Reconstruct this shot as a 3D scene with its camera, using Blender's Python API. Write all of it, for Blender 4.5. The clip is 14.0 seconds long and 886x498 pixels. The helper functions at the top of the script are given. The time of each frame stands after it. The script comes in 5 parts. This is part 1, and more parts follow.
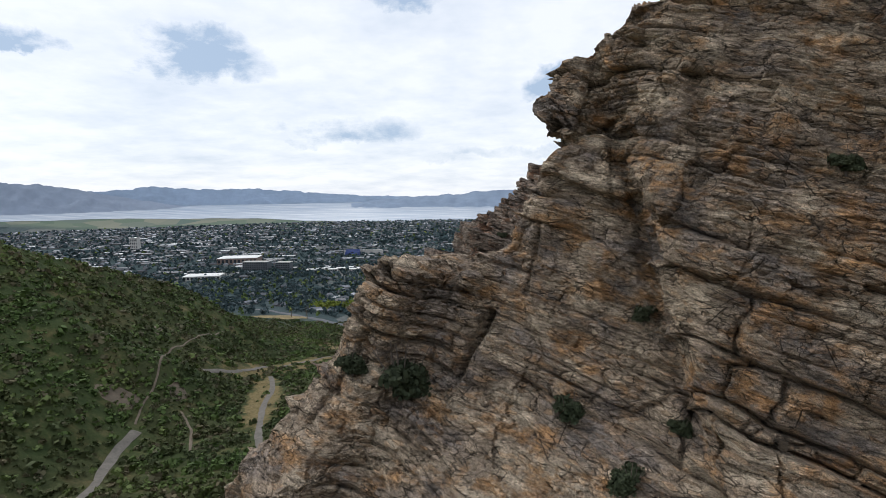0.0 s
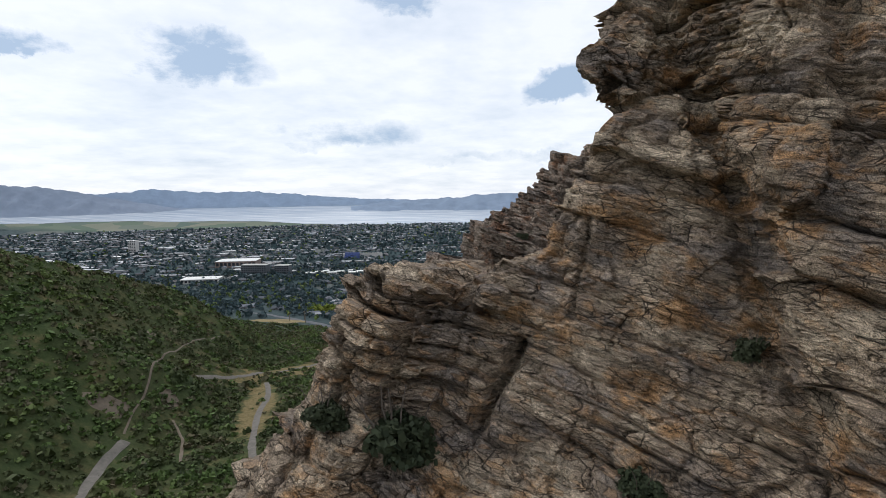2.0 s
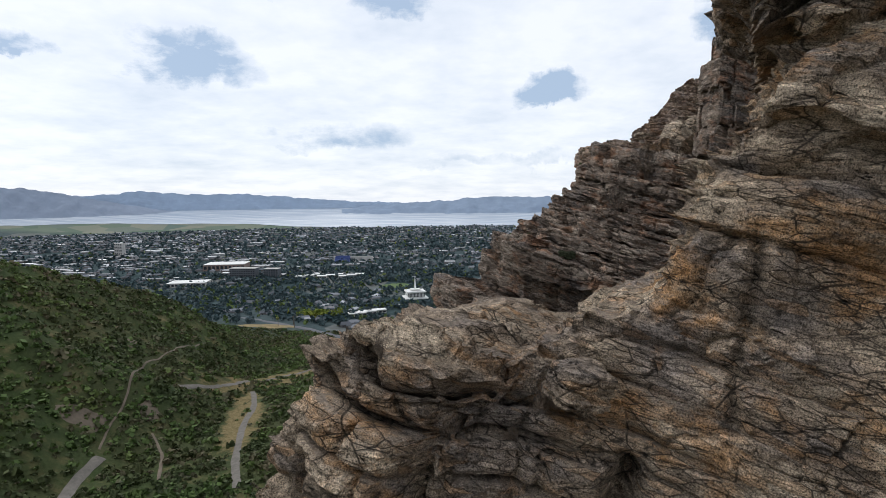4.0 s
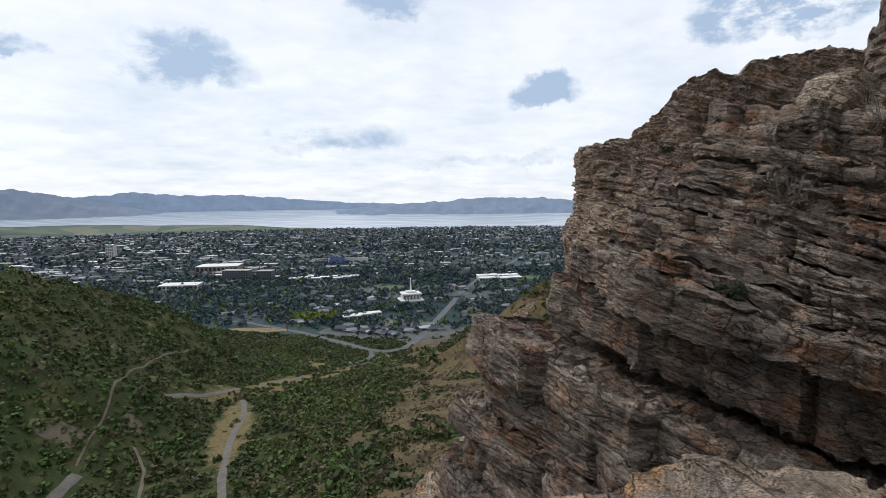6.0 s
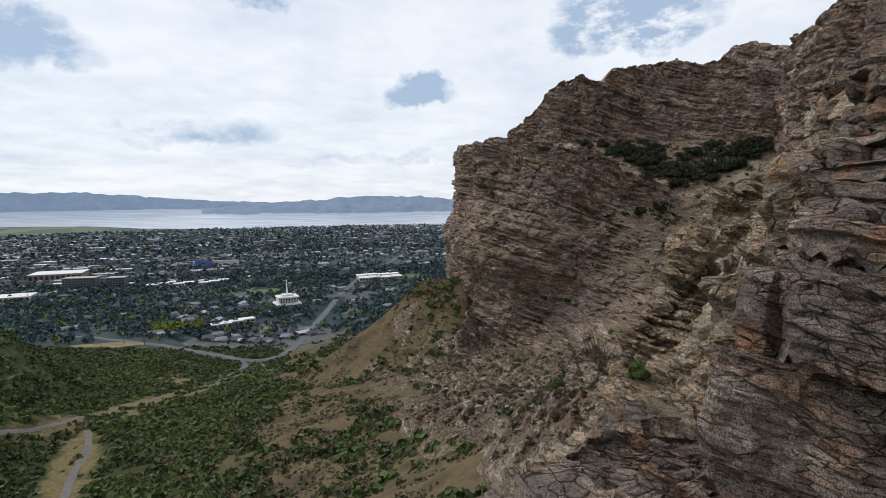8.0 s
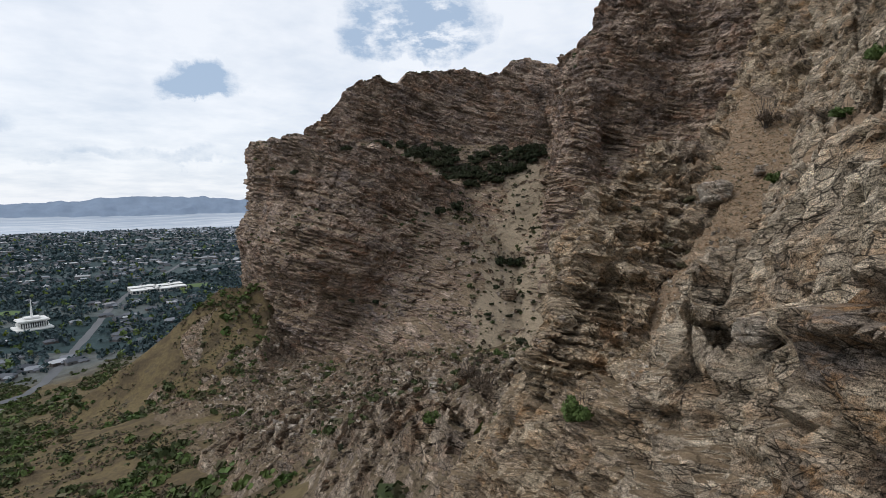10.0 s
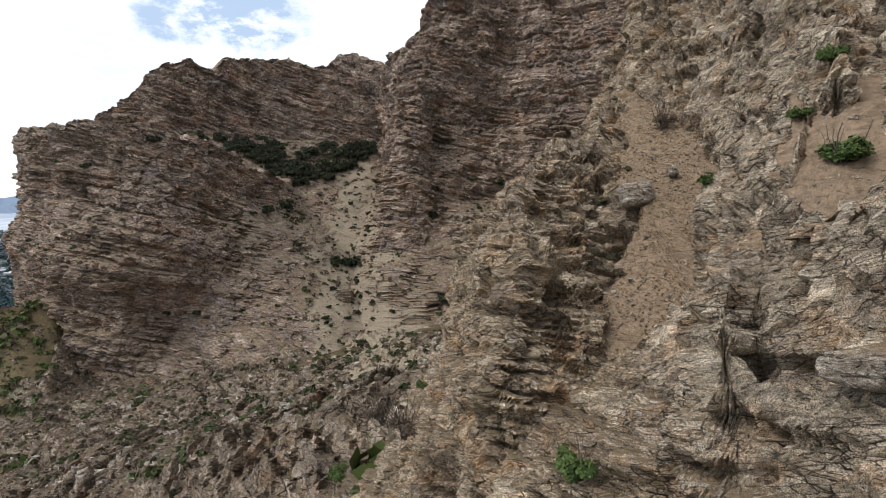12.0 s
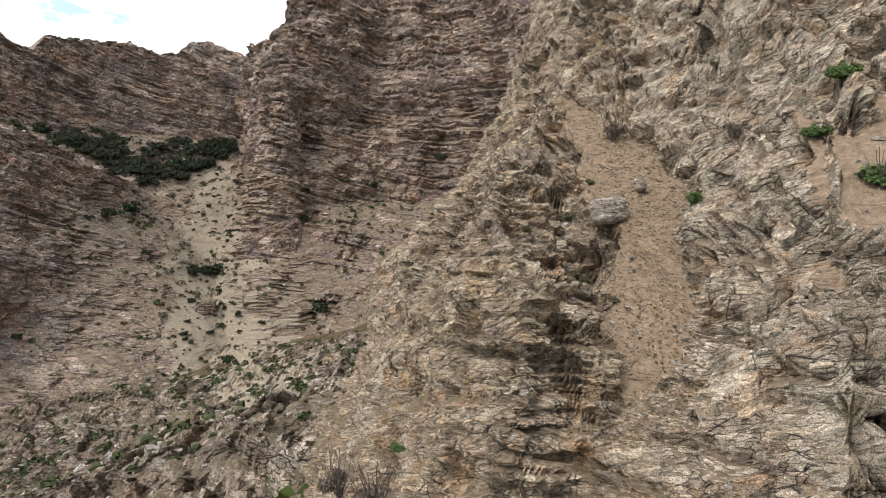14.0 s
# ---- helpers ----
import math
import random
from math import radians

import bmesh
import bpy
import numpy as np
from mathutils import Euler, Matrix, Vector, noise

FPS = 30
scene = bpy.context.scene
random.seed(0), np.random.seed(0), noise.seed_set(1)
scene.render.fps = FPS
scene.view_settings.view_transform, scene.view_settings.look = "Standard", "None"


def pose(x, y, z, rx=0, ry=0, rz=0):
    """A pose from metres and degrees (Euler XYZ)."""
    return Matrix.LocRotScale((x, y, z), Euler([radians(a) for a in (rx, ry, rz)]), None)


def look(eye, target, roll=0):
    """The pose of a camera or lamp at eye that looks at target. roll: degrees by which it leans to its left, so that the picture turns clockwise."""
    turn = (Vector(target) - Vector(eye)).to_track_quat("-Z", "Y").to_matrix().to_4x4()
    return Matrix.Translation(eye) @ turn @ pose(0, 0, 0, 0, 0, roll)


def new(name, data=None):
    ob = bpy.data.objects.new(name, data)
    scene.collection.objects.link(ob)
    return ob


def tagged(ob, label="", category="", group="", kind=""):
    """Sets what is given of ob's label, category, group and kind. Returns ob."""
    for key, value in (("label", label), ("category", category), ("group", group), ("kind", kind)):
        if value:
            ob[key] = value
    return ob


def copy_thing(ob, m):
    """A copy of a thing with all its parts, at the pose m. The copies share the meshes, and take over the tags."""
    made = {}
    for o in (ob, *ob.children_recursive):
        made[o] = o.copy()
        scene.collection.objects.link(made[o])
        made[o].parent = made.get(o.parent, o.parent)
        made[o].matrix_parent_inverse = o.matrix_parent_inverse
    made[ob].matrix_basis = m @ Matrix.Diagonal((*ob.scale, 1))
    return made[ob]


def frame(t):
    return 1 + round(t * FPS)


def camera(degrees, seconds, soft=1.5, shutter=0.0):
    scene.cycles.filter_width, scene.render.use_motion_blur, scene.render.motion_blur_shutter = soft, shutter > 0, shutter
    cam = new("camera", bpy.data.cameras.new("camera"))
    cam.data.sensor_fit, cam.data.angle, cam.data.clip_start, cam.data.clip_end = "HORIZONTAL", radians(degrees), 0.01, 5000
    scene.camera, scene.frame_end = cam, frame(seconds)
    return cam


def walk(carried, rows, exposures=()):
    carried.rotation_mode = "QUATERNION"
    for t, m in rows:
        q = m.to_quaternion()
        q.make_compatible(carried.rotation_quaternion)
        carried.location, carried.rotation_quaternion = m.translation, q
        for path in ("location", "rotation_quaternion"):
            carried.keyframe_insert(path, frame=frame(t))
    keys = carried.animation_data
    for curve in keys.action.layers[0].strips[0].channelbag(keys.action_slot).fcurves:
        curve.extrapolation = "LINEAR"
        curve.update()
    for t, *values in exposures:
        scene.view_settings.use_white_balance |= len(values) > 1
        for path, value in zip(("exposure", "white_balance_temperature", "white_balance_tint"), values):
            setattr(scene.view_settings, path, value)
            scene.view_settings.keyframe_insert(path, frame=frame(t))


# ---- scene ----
cam = camera(79.0, 14.0, soft=0.4)
PATH = [
    (0, (0.043, -0.035, 0.449), (0.063, 1.955, 0.251), -0.9),
    (0.5, (0.173, 2.043, 0.244), (0.188, 4.034, 0.05), -0.8),
    (1, (0.121, 4.279, -0.073), (0.137, 6.27, -0.262), -0.7),
    (1.5, (-0.073, 6.654, -0.317), (-0.055, 8.646, -0.504), -0.8),
    (2, (-0.377, 9.056, -0.364), (-0.356, 11.047, -0.55), -0.8),
    (2.5, (-0.743, 11.562, -0.334), (-0.719, 13.554, -0.515), -0.6),
    (3, (-1.075, 14.197, -0.296), (-1.047, 16.189, -0.471), -0.5),
    (3.5, (-1.325, 16.976, -0.255), (-1.269, 18.968, -0.43), -0.6),
    (4, (-1.577, 19.83, -0.265), (-1.522, 21.822, -0.44), -0.6),
    (4.2, (-1.674, 21.054, -0.28), (-1.62, 23.045, -0.453), -0.7),
    (6.3, (-3.25, 35.362, -0.59), (-3.165, 37.353, -0.761), -0.6),
    (6.5, (-3.391, 36.69, -0.606), (-3.265, 38.678, -0.777), -0.6),
    (7, (-3.657, 40.026, -0.701), (-3.431, 42.005, -0.876), -0.8),
    (7.5, (-3.839, 43.36, -0.875), (-3.479, 45.319, -1.053), -0.7),
    (8, (-3.934, 46.662, -1.057), (-3.417, 48.585, -1.238), -0.6),
    (8.5, (-4.126, 49.866, -1.096), (-3.429, 51.732, -1.279), -0.5),
    (8.7, (-4.239, 51.135, -1.093), (-3.456, 52.966, -1.276), -0.6),
    (10.8, (-4.914, 64.621, -1.035), (-3.546, 66.066, -1.229), -0.6),
    (11, (-4.826, 65.707, -1.014), (-3.412, 67.108, -1.21), -0.6),
    (11.5, (-4.376, 68.26, -0.873), (-2.851, 69.539, -1.073), -0.7),
    (12, (-3.957, 70.702, -0.639), (-2.326, 71.841, -0.844), -0.7),
    (12.5, (-3.411, 73.179, -0.399), (-1.699, 74.193, -0.606), -0.6),
    (13, (-2.814, 75.675, -0.145), (-1.039, 76.573, -0.35), -0.5),
    (13.5, (-2.153, 78.192, 0.217), (-0.326, 78.981, 0.012), -0.5),
    (14, (-1.332, 80.733, 0.476), (0.532, 81.429, 0.271), -0.3),
]
walk(cam, [(t, look(e, g, r)) for t, e, g, r in PATH], exposures=[(0, 0.0), (7.5, -0.03), (8.5, -0.14), (11, 0.05), (12, 0.32), (13, 0.62), (14, 0.8)])


# ---------------------------------------------------------------- light
SUN_AZ, SUN_EL = radians(298), radians(50)


def make_world():
    w = bpy.data.worlds.new("sky")
    scene.world = w
    w.use_nodes = True
    nt = w.node_tree
    nt.nodes.clear()
    N = nt.nodes.new
    out, bg = N("ShaderNodeOutputWorld"), N("ShaderNodeBackground")
    tc, sep = N("ShaderNodeTexCoord"), N("ShaderNodeSeparateXYZ")
    sky = N("ShaderNodeTexSky")
    sky.sky_type, sky.sun_disc = "NISHITA", False
    sky.sun_elevation, sky.sun_rotation = SUN_EL, SUN_AZ
    nt.links.new(tc.outputs["Generated"], sep.inputs[0])

    def math_node(op, a, b=None):
        m = N("ShaderNodeMath")
        m.operation = op
        for k, v in enumerate((a, b)):
            if v is None:
                continue
            if isinstance(v, (int, float)):
                m.inputs[k].default_value = v
            else:
                nt.links.new(v, m.inputs[k])
        return m.outputs[0]

    def noise_at(vec, scale, detail, rough):
        n = N("ShaderNodeTexNoise")
        n.inputs["Scale"].default_value, n.inputs["Detail"].default_value, n.inputs["Roughness"].default_value = scale, detail, rough
        nt.links.new(vec, n.inputs["Vector"])
        return n.outputs["Fac"]

    # the cloud layer: the direction laid on a flat sheet overhead
    lift = math_node("ADD", math_node("MAXIMUM", sep.outputs[2], 0.0), 0.16)
    flat = N("ShaderNodeCombineXYZ")
    nt.links.new(math_node("DIVIDE", sep.outputs[0], lift), flat.inputs[0])
    nt.links.new(math_node("DIVIDE", sep.outputs[1], lift), flat.inputs[1])
    broad = noise_at(flat.outputs[0], 0.9, 5, 0.62)
    fine = noise_at(flat.outputs[0], 3.2, 6, 0.6)
    mp = N("ShaderNodeMapping")
    mp.inputs["Scale"].default_value = (1.0, 1.0, 2.2)
    nt.links.new(tc.outputs["Generated"], mp.inputs[0])
    puffs = noise_at(mp.outputs[0], 7.0, 8, 0.66)
    # separate grey-blue clouds: bearing, elevation, width, height, weight
    total = None
    shred = N("ShaderNodeTexNoise")
    shred.inputs["Scale"].default_value, shred.inputs["Detail"].default_value, shred.inputs["Roughness"].default_value = 11.0, 6, 0.62
    nt.links.new(tc.outputs["Generated"], shred.inputs["Vector"])
    torn = N("ShaderNodeVectorMath")
    torn.operation = "MULTIPLY_ADD"
    torn.inputs[1].default_value = (0.13, 0.13, 0.10)
    off = N("ShaderNodeVectorMath")
    off.operation = "SUBTRACT"
    off.inputs[1].default_value = (0.5, 0.5, 0.5)
    nt.links.new(shred.outputs["Color"], off.inputs[0])
    nt.links.new(off.outputs[0], torn.inputs[0])
    nt.links.new(tc.outputs["Generated"], torn.inputs[2])
    for bearing, elev, wide, high, weight in CLOUDS:
        b, e = radians(bearing), radians(elev)
        c = (math.sin(b) * math.cos(e), math.cos(b) * math.cos(e), math.sin(e))
        side = (math.cos(b), -math.sin(b), 0.0)
        up = Vector(side).cross(Vector(c))
        sub = N("ShaderNodeVectorMath")
        sub.operation = "SUBTRACT"
        sub.inputs[1].default_value = c
        nt.links.new(torn.outputs[0], sub.inputs[0])
        dots = []
        for axis, size in ((side, wide), (up, high)):
            d = N("ShaderNodeVectorMath")
            d.operation = "DOT_PRODUCT"
            d.inputs[1].default_value = [v / radians(size) for v in axis]
            nt.links.new(sub.outputs[0], d.inputs[0])
            v = d.outputs["Value"]
            if axis is up:  # flat bases, heaped tops
                v = math_node("MAXIMUM", v, math_node("MULTIPLY", v, -2.3))
            dots.append(math_node("POWER", math_node("ABSOLUTE", v), 2.0))
        r = math_node("ADD", dots[0], dots[1])
        g = math_node("MULTIPLY", math_node("MAXIMUM", math_node("SUBTRACT", 1.5, r), 0.0), weight)
        total = g if total is None else math_node("MAXIMUM", total, g)
    ragged = math_node("MULTIPLY_ADD", puffs, 4.5)
    ragged.node.inputs[2].default_value = -1.6
    lone = math_node("MULTIPLY", total, math_node("MAXIMUM", ragged, 0.0))
    lone = math_node("MINIMUM", lone, 1.0)
    grey = N("ShaderNodeMapRange")
    grey.inputs["From Min"].default_value, grey.inputs["From Max"].default_value = 0.44, 0.70
    grey.inputs["To Min"].default_value, grey.inputs["To Max"].default_value = 0.0, 0.55
    both = math_node("MULTIPLY_ADD", fine, 0.35)
    nt.links.new(math_node("MULTIPLY", broad, 0.68), both.node.inputs[2])
    nt.links.new(both, grey.inputs[0])
    amount = math_node("MAXIMUM", grey.outputs[0], lone)
    cover = N("ShaderNodeMixRGB")
    cover.inputs[1].default_value, cover.inputs[2].default_value = CLOUD_LIGHT, CLOUD_GREY
    nt.links.new(amount, cover.inputs[0])
    dim = N("ShaderNodeVectorMath")
    dim.operation = "SCALE"
    dim.inputs["Scale"].default_value = 0.10
    nt.links.new(sky.outputs[0], dim.inputs[0])
    mix = N("ShaderNodeMixRGB")
    mix.inputs[0].default_value = 0.86
    nt.links.new(dim.outputs[0], mix.inputs[1])
    nt.links.new(cover.outputs[0], mix.inputs[2])
    nt.links.new(mix.outputs[0], bg.inputs[0])
    bg.inputs[1].default_value = SKY_STRENGTH
    nt.links.new(bg.outputs[0], out.inputs[0])


CLOUDS = [(-23.5, 12.3, 6.0, 3.4, 1.0), (13.5, 10.6, 3.9, 2.1, 1.3), (-10, 6.2, 8.0, 1.8, 0.7), (-36.7, 12.6, 3.0, 1.3, 0.9),
          (-2.5, 19.5, 4.5, 3.2, 0.8), (34.5, 16.0, 6.8, 4.6, 1.9), (-14, 20, 3.5, 1.2, 0.6), (8, 4.2, 14, 0.8, 0.35)]
CLOUD_LIGHT, CLOUD_GREY, SKY_STRENGTH = (1.02, 1.06, 1.13, 1), (0.46, 0.59, 0.78, 1), 1.02
make_world()
sun = new("sun", bpy.data.lights.new("sun", "SUN"))
sun.data.energy, sun.data.angle, sun.data.color = 1.25, radians(24), (1.0, 0.95, 0.88)
sun.matrix_world = look((0, 0, 0), (-math.sin(SUN_AZ) * math.cos(SUN_EL), -math.cos(SUN_AZ) * math.cos(SUN_EL), -math.sin(SUN_EL)))

# ---------------------------------------------------------------- materials
def shader(name):
    m = bpy.data.materials.new(name)
    m.use_nodes = True
    nt = m.node_tree
    return m, nt, nt.nodes["Principled BSDF"], nt.nodes.new, nt.links.new


def ramp(nt, fac, stops):
    r = nt.nodes.new("ShaderNodeValToRGB")
    e = r.color_ramp.elements
    while len(e) < len(stops):
        e.new(0.5)
    for k, (p, c) in enumerate(stops):
        e[k].position, e[k].color = p, (*c, 1)
    nt.links.new(fac, r.inputs[0])
    return r.outputs[0]


def tex(nt, vec, scale, detail=4, rough=0.6, kind="ShaderNodeTexNoise"):
    n = nt.nodes.new(kind)
    n.inputs["Scale"].default_value = scale
    if kind == "ShaderNodeTexNoise":
        n.inputs["Detail"].default_value, n.inputs["Roughness"].default_value = detail, rough
    nt.links.new(vec, n.inputs["Vector"])
    return n


def mixed(nt, fac, a, b, mode="MIX"):
    m = nt.nodes.new("ShaderNodeMixRGB")
    m.blend_type = mode
    for k, v in enumerate((fac, a, b)):
        if isinstance(v, (int, float)):
            m.inputs[k].default_value = v
        elif isinstance(v, tuple):
            m.inputs[k].default_value = (*v, 1)
        else:
            nt.links.new(v, m.inputs[k])
    return m.outputs[0]


def remap(nt, v, a, b, lo=0.0, hi=1.0):
    r = nt.nodes.new("ShaderNodeMapRange")
    for key, val in (("From Min", a), ("From Max", b), ("To Min", lo), ("To Max", hi)):
        r.inputs[key].default_value = val
    nt.links.new(v, r.inputs[0])
    return r.outputs[0]


def rock_material(name, pale, mid, dark, rust, size, rusty=0.5, tilt=(0, -17, 0), bump=0.85, lichen=0.35, earth=None, earth_slope=0.72, grey=(0.21, 0.18, 0.165), gain=1.05):
    """Bedded quartzite: warm and grey patches, rust stains, thin bedding, pits and grain; loose earth where it lies flat."""
    m, nt, bsdf, N, L = shader(name)
    pos = N("ShaderNodeNewGeometry")
    P = pos.outputs["Position"]
    turn = N("ShaderNodeMapping")
    turn.inputs["Rotation"].default_value = [radians(a) for a in tilt]
    L(P, turn.inputs[0])
    # a slow drift keeps the beds from running dead straight
    drift = N("ShaderNodeTexNoise")
    drift.inputs["Scale"].default_value, drift.inputs["Detail"].default_value = 0.35 / size, 2
    L(P, drift.inputs["Vector"])
    bent = N("ShaderNodeVectorMath")
    bent.operation = "MULTIPLY_ADD"
    L(drift.outputs["Color"], bent.inputs[0])
    bent.inputs[1].default_value = (0.3 * size, 0.3 * size, 0.45 * size)
    L(turn.outputs[0], bent.inputs[2])

    def squeezed(along, across):
        v = N("ShaderNodeVectorMath")
        v.operation = "MULTIPLY"
        v.inputs[1].default_value = (along / size, along / size, across / size)
        L(bent.outputs[0], v.inputs[0])
        return v.outputs[0]

    def blocks(along, across):
        """Jointed blocks: two values for each block, how near its edge is, and a slant of its own."""
        vec = squeezed(along, across)
        cells, rims = N("ShaderNodeTexVoronoi"), N("ShaderNodeTexVoronoi")
        rims.feature = "DISTANCE_TO_EDGE"
        for v in (cells, rims):
            v.inputs["Scale"].default_value = 1.0
            L(vec, v.inputs["Vector"])
        tone = N("ShaderNodeSeparateColor")
        L(cells.outputs["Color"], tone.inputs[0])
        arm, slant, dot = N("ShaderNodeVectorMath"), N("ShaderNodeVectorMath"), N("ShaderNodeVectorMath")
        arm.operation, slant.operation, dot.operation = "SUBTRACT", "SUBTRACT", "DOT_PRODUCT"
        L(vec, arm.inputs[0])
        L(cells.outputs["Position"], arm.inputs[1])
        L(cells.outputs["Color"], slant.inputs[0])
        slant.inputs[1].default_value = (0.5, 0.5, 0.5)
        L(arm.outputs[0], dot.inputs[0])
        L(slant.outputs[0], dot.inputs[1])
        return tone.outputs[0], tone.outputs[1], rims.outputs["Distance"], dot.outputs["Value"]

    big_tone, _, big_rim, big_face = blocks(0.42, 1.3)
    small_tone, small_rust, small_rim, small_face = blocks(1.5, 5.2)
    patchy = tex(nt, squeezed(0.3, 0.6), 1.0, 4, 0.6).outputs["Fac"]
    stain = tex(nt, squeezed(0.42, 0.62), 1.0, 7, 0.68).outputs["Fac"]
    med = tex(nt, P, 1.1 / size, 5, 0.7).outputs["Fac"]
    sheets = tex(nt, squeezed(0.22, 3.0), 1.0, 3, 0.55).outputs["Fac"]
    striae = tex(nt, squeezed(1.1, 12.0), 1.0, 4, 0.62).outputs["Fac"]
    pits = tex(nt, squeezed(4.5, 9.0), 1.0, 4, 0.7).outputs["Fac"]
    grain = tex(nt, P, 26.0 / size, 3, 0.8).outputs["Fac"]
    col = ramp(nt, patchy, [(0.36, grey), (0.50, mid), (0.63, pale)])
    col = mixed(nt, remap(nt, stain, 0.52, 0.63, 0.0, rusty), col, rust)
    col = mixed(nt, remap(nt, med, 0.57, 0.70, 0.0, lichen), col, tuple(min(1.25 * v, 0.8) for v in pale))
    col = mixed(nt, remap(nt, small_rust, 0.80, 0.98, 0.0, 0.5 * rusty), col, rust)
    for tone, lo, hi in ((big_tone, 0.86, 1.14), (small_tone, 0.76, 1.24)):
        col = mixed(nt, 1.0, col, ramp(nt, tone, [(0.0, (lo, lo, lo)), (1.0, (hi, hi, hi))]), "MULTIPLY")
    for v, stops in ((sheets, ((0.34, 0.86), (0.64, 1.13))), (striae, ((0.32, 0.66), (0.43, 0.97), (0.66, 1.10))), (pits, ((0.34, 0.36), (0.43, 0.92), (0.54, 1.04), (0.68, 1.5))), (grain, ((0.37, 0.22), (0.46, 0.88), (0.61, 1.85)))):
        col = mixed(nt, 1.0, col, ramp(nt, v, [(p, (k, k, k)) for p, k in stops]), "MULTIPLY")
    # open joints: crevice shade put into the colour, coming and going along the rock
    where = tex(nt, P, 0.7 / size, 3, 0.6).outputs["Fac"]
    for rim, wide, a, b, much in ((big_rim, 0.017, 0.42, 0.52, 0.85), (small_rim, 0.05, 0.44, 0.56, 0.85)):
        joint_shade = N("ShaderNodeMath")
        joint_shade.operation = "MULTIPLY"
        L(remap(nt, rim, 0.3 * wide, wide, 1.0, 0.0), joint_shade.inputs[0])
        L(remap(nt, where, a, b, 0.0, much), joint_shade.inputs[1])
        col = mixed(nt, joint_shade.outputs[0], col, tuple(0.5 * v for v in dark))
    if earth:
        nz = N("ShaderNodeSeparateXYZ")
        L(pos.outputs["Normal"], nz.inputs[0])
        uneven = N("ShaderNodeMath")
        uneven.operation = "MULTIPLY_ADD"
        L(med, uneven.inputs[0])
        uneven.inputs[1].default_value = 0.5
        L(nz.outputs[2], uneven.inputs[2])
        soil = ramp(nt, tex(nt, P, 2.4 / size, 7, 0.8).outputs["Fac"], [(0.32, tuple(0.5 * v for v in earth)), (0.5, earth), (0.66, tuple(1.4 * v for v in earth))])
        soil = mixed(nt, 0.8, soil, ramp(nt, grain, [(0.35, (0.5, 0.5, 0.5)), (0.5, (1.0, 1.0, 1.0)), (0.64, (1.5, 1.5, 1.5))]), "MULTIPLY")
        col = mixed(nt, remap(nt, uneven.outputs[0], earth_slope + 0.22, earth_slope + 0.32), col, soil)
    col = mixed(nt, 1.0, col, (gain, gain, gain), "MULTIPLY")
    L(col, bsdf.inputs["Base Color"])
    bsdf.inputs["Roughness"].default_value = 0.92
    bsdf.inputs["Specular IOR Level"].default_value = 0.2
    last = None
    dents = [remap(nt, r, 0.0, w) for r, w in ((big_rim, 0.06), (small_rim, 0.10))]
    for height, dist in ((dents[0], 0.14), (big_face, 0.12), (small_tone, 0.05), (dents[1], 0.05), (small_face, 0.12), (sheets, 0.06), (striae, 0.065), (pits, 0.11), (grain, 0.055)):
        b = N("ShaderNodeBump")
        b.inputs["Strength"].default_value, b.inputs["Distance"].default_value = bump, dist * size
        L(height, b.inputs["Height"])
        if last:
            L(last, b.inputs["Normal"])
        last = b.outputs[0]
    L(last, bsdf.inputs["Normal"])
    return m


def leaf_material(name, low, high, per_island=True):
    m, nt, bsdf, N, L = shader(name)
    pos = N("ShaderNodeNewGeometry")
    info = N("ShaderNodeObjectInfo")
    a = N("ShaderNodeMath")
    a.operation = "MULTIPLY_ADD"
    L(pos.outputs["Random Per Island"], a.inputs[0])
    a.inputs[1].default_value = 0.6
    b = N("ShaderNodeMath")
    b.operation = "MULTIPLY"
    L(info.outputs["Random"], b.inputs[0])
    b.inputs[1].default_value = 0.3
    L(b.outputs[0], a.inputs[2])
    big = tex(nt, pos.outputs["Position"], 0.025, 3, 0.6).outputs["Fac"]
    tone = ramp(nt, a.outputs[0], [(0.0, low), (0.9, high)])
    L(mixed(nt, remap(nt, big, 0.4, 0.65, 0, 0.55), tone, (high[0] * 1.35, high[1] * 1.02, high[2] * 1.1)), bsdf.inputs["Base Color"])
    bsdf.inputs["Roughness"].default_value = 0.75
    bsdf.inputs["Specular IOR Level"].default_value = 0.25
    return m


def plain_material(name, col, rough=0.8, vary=0.25, scale=1.5, metal=0.0, bump=0.0):
    m, nt, bsdf, N, L = shader(name)
    pos = N("ShaderNodeNewGeometry")
    n = tex(nt, pos.outputs["Position"], scale, 5, 0.65).outputs["Fac"]
    L(ramp(nt, n, [(0.3, tuple(v * (1 - vary) for v in col)), (0.7, tuple(min(1, v * (1 + vary)) for v in col))]), bsdf.inputs["Base Color"])
    bsdf.inputs["Roughness"].default_value, bsdf.inputs["Metallic"].default_value = rough, metal
    if bump:
        b = N("ShaderNodeBump")
        b.inputs["Strength"].default_value, b.inputs["Distance"].default_value = 0.6, bump
        L(n, b.inputs["Height"])
        L(b.outputs[0], bsdf.inputs["Normal"])
    return m


# ---------------------------------------------------------------- rock shapes
def hashed(i, j, k, seed):
    h = (i.astype(np.int64) * 73856093) ^ (j.astype(np.int64) * 19349663) ^ (k.astype(np.int64) * 83492791) ^ (seed * 2654435761)
    h = (h ^ (h >> 13)) * 1274126177 & 0xFFFFFFFF
    h = (h ^ (h >> 16)) * 668265263 & 0xFFFFFFFF
    return ((h ^ (h >> 15)) & 0xFFFFFF) / float(0x1000000)


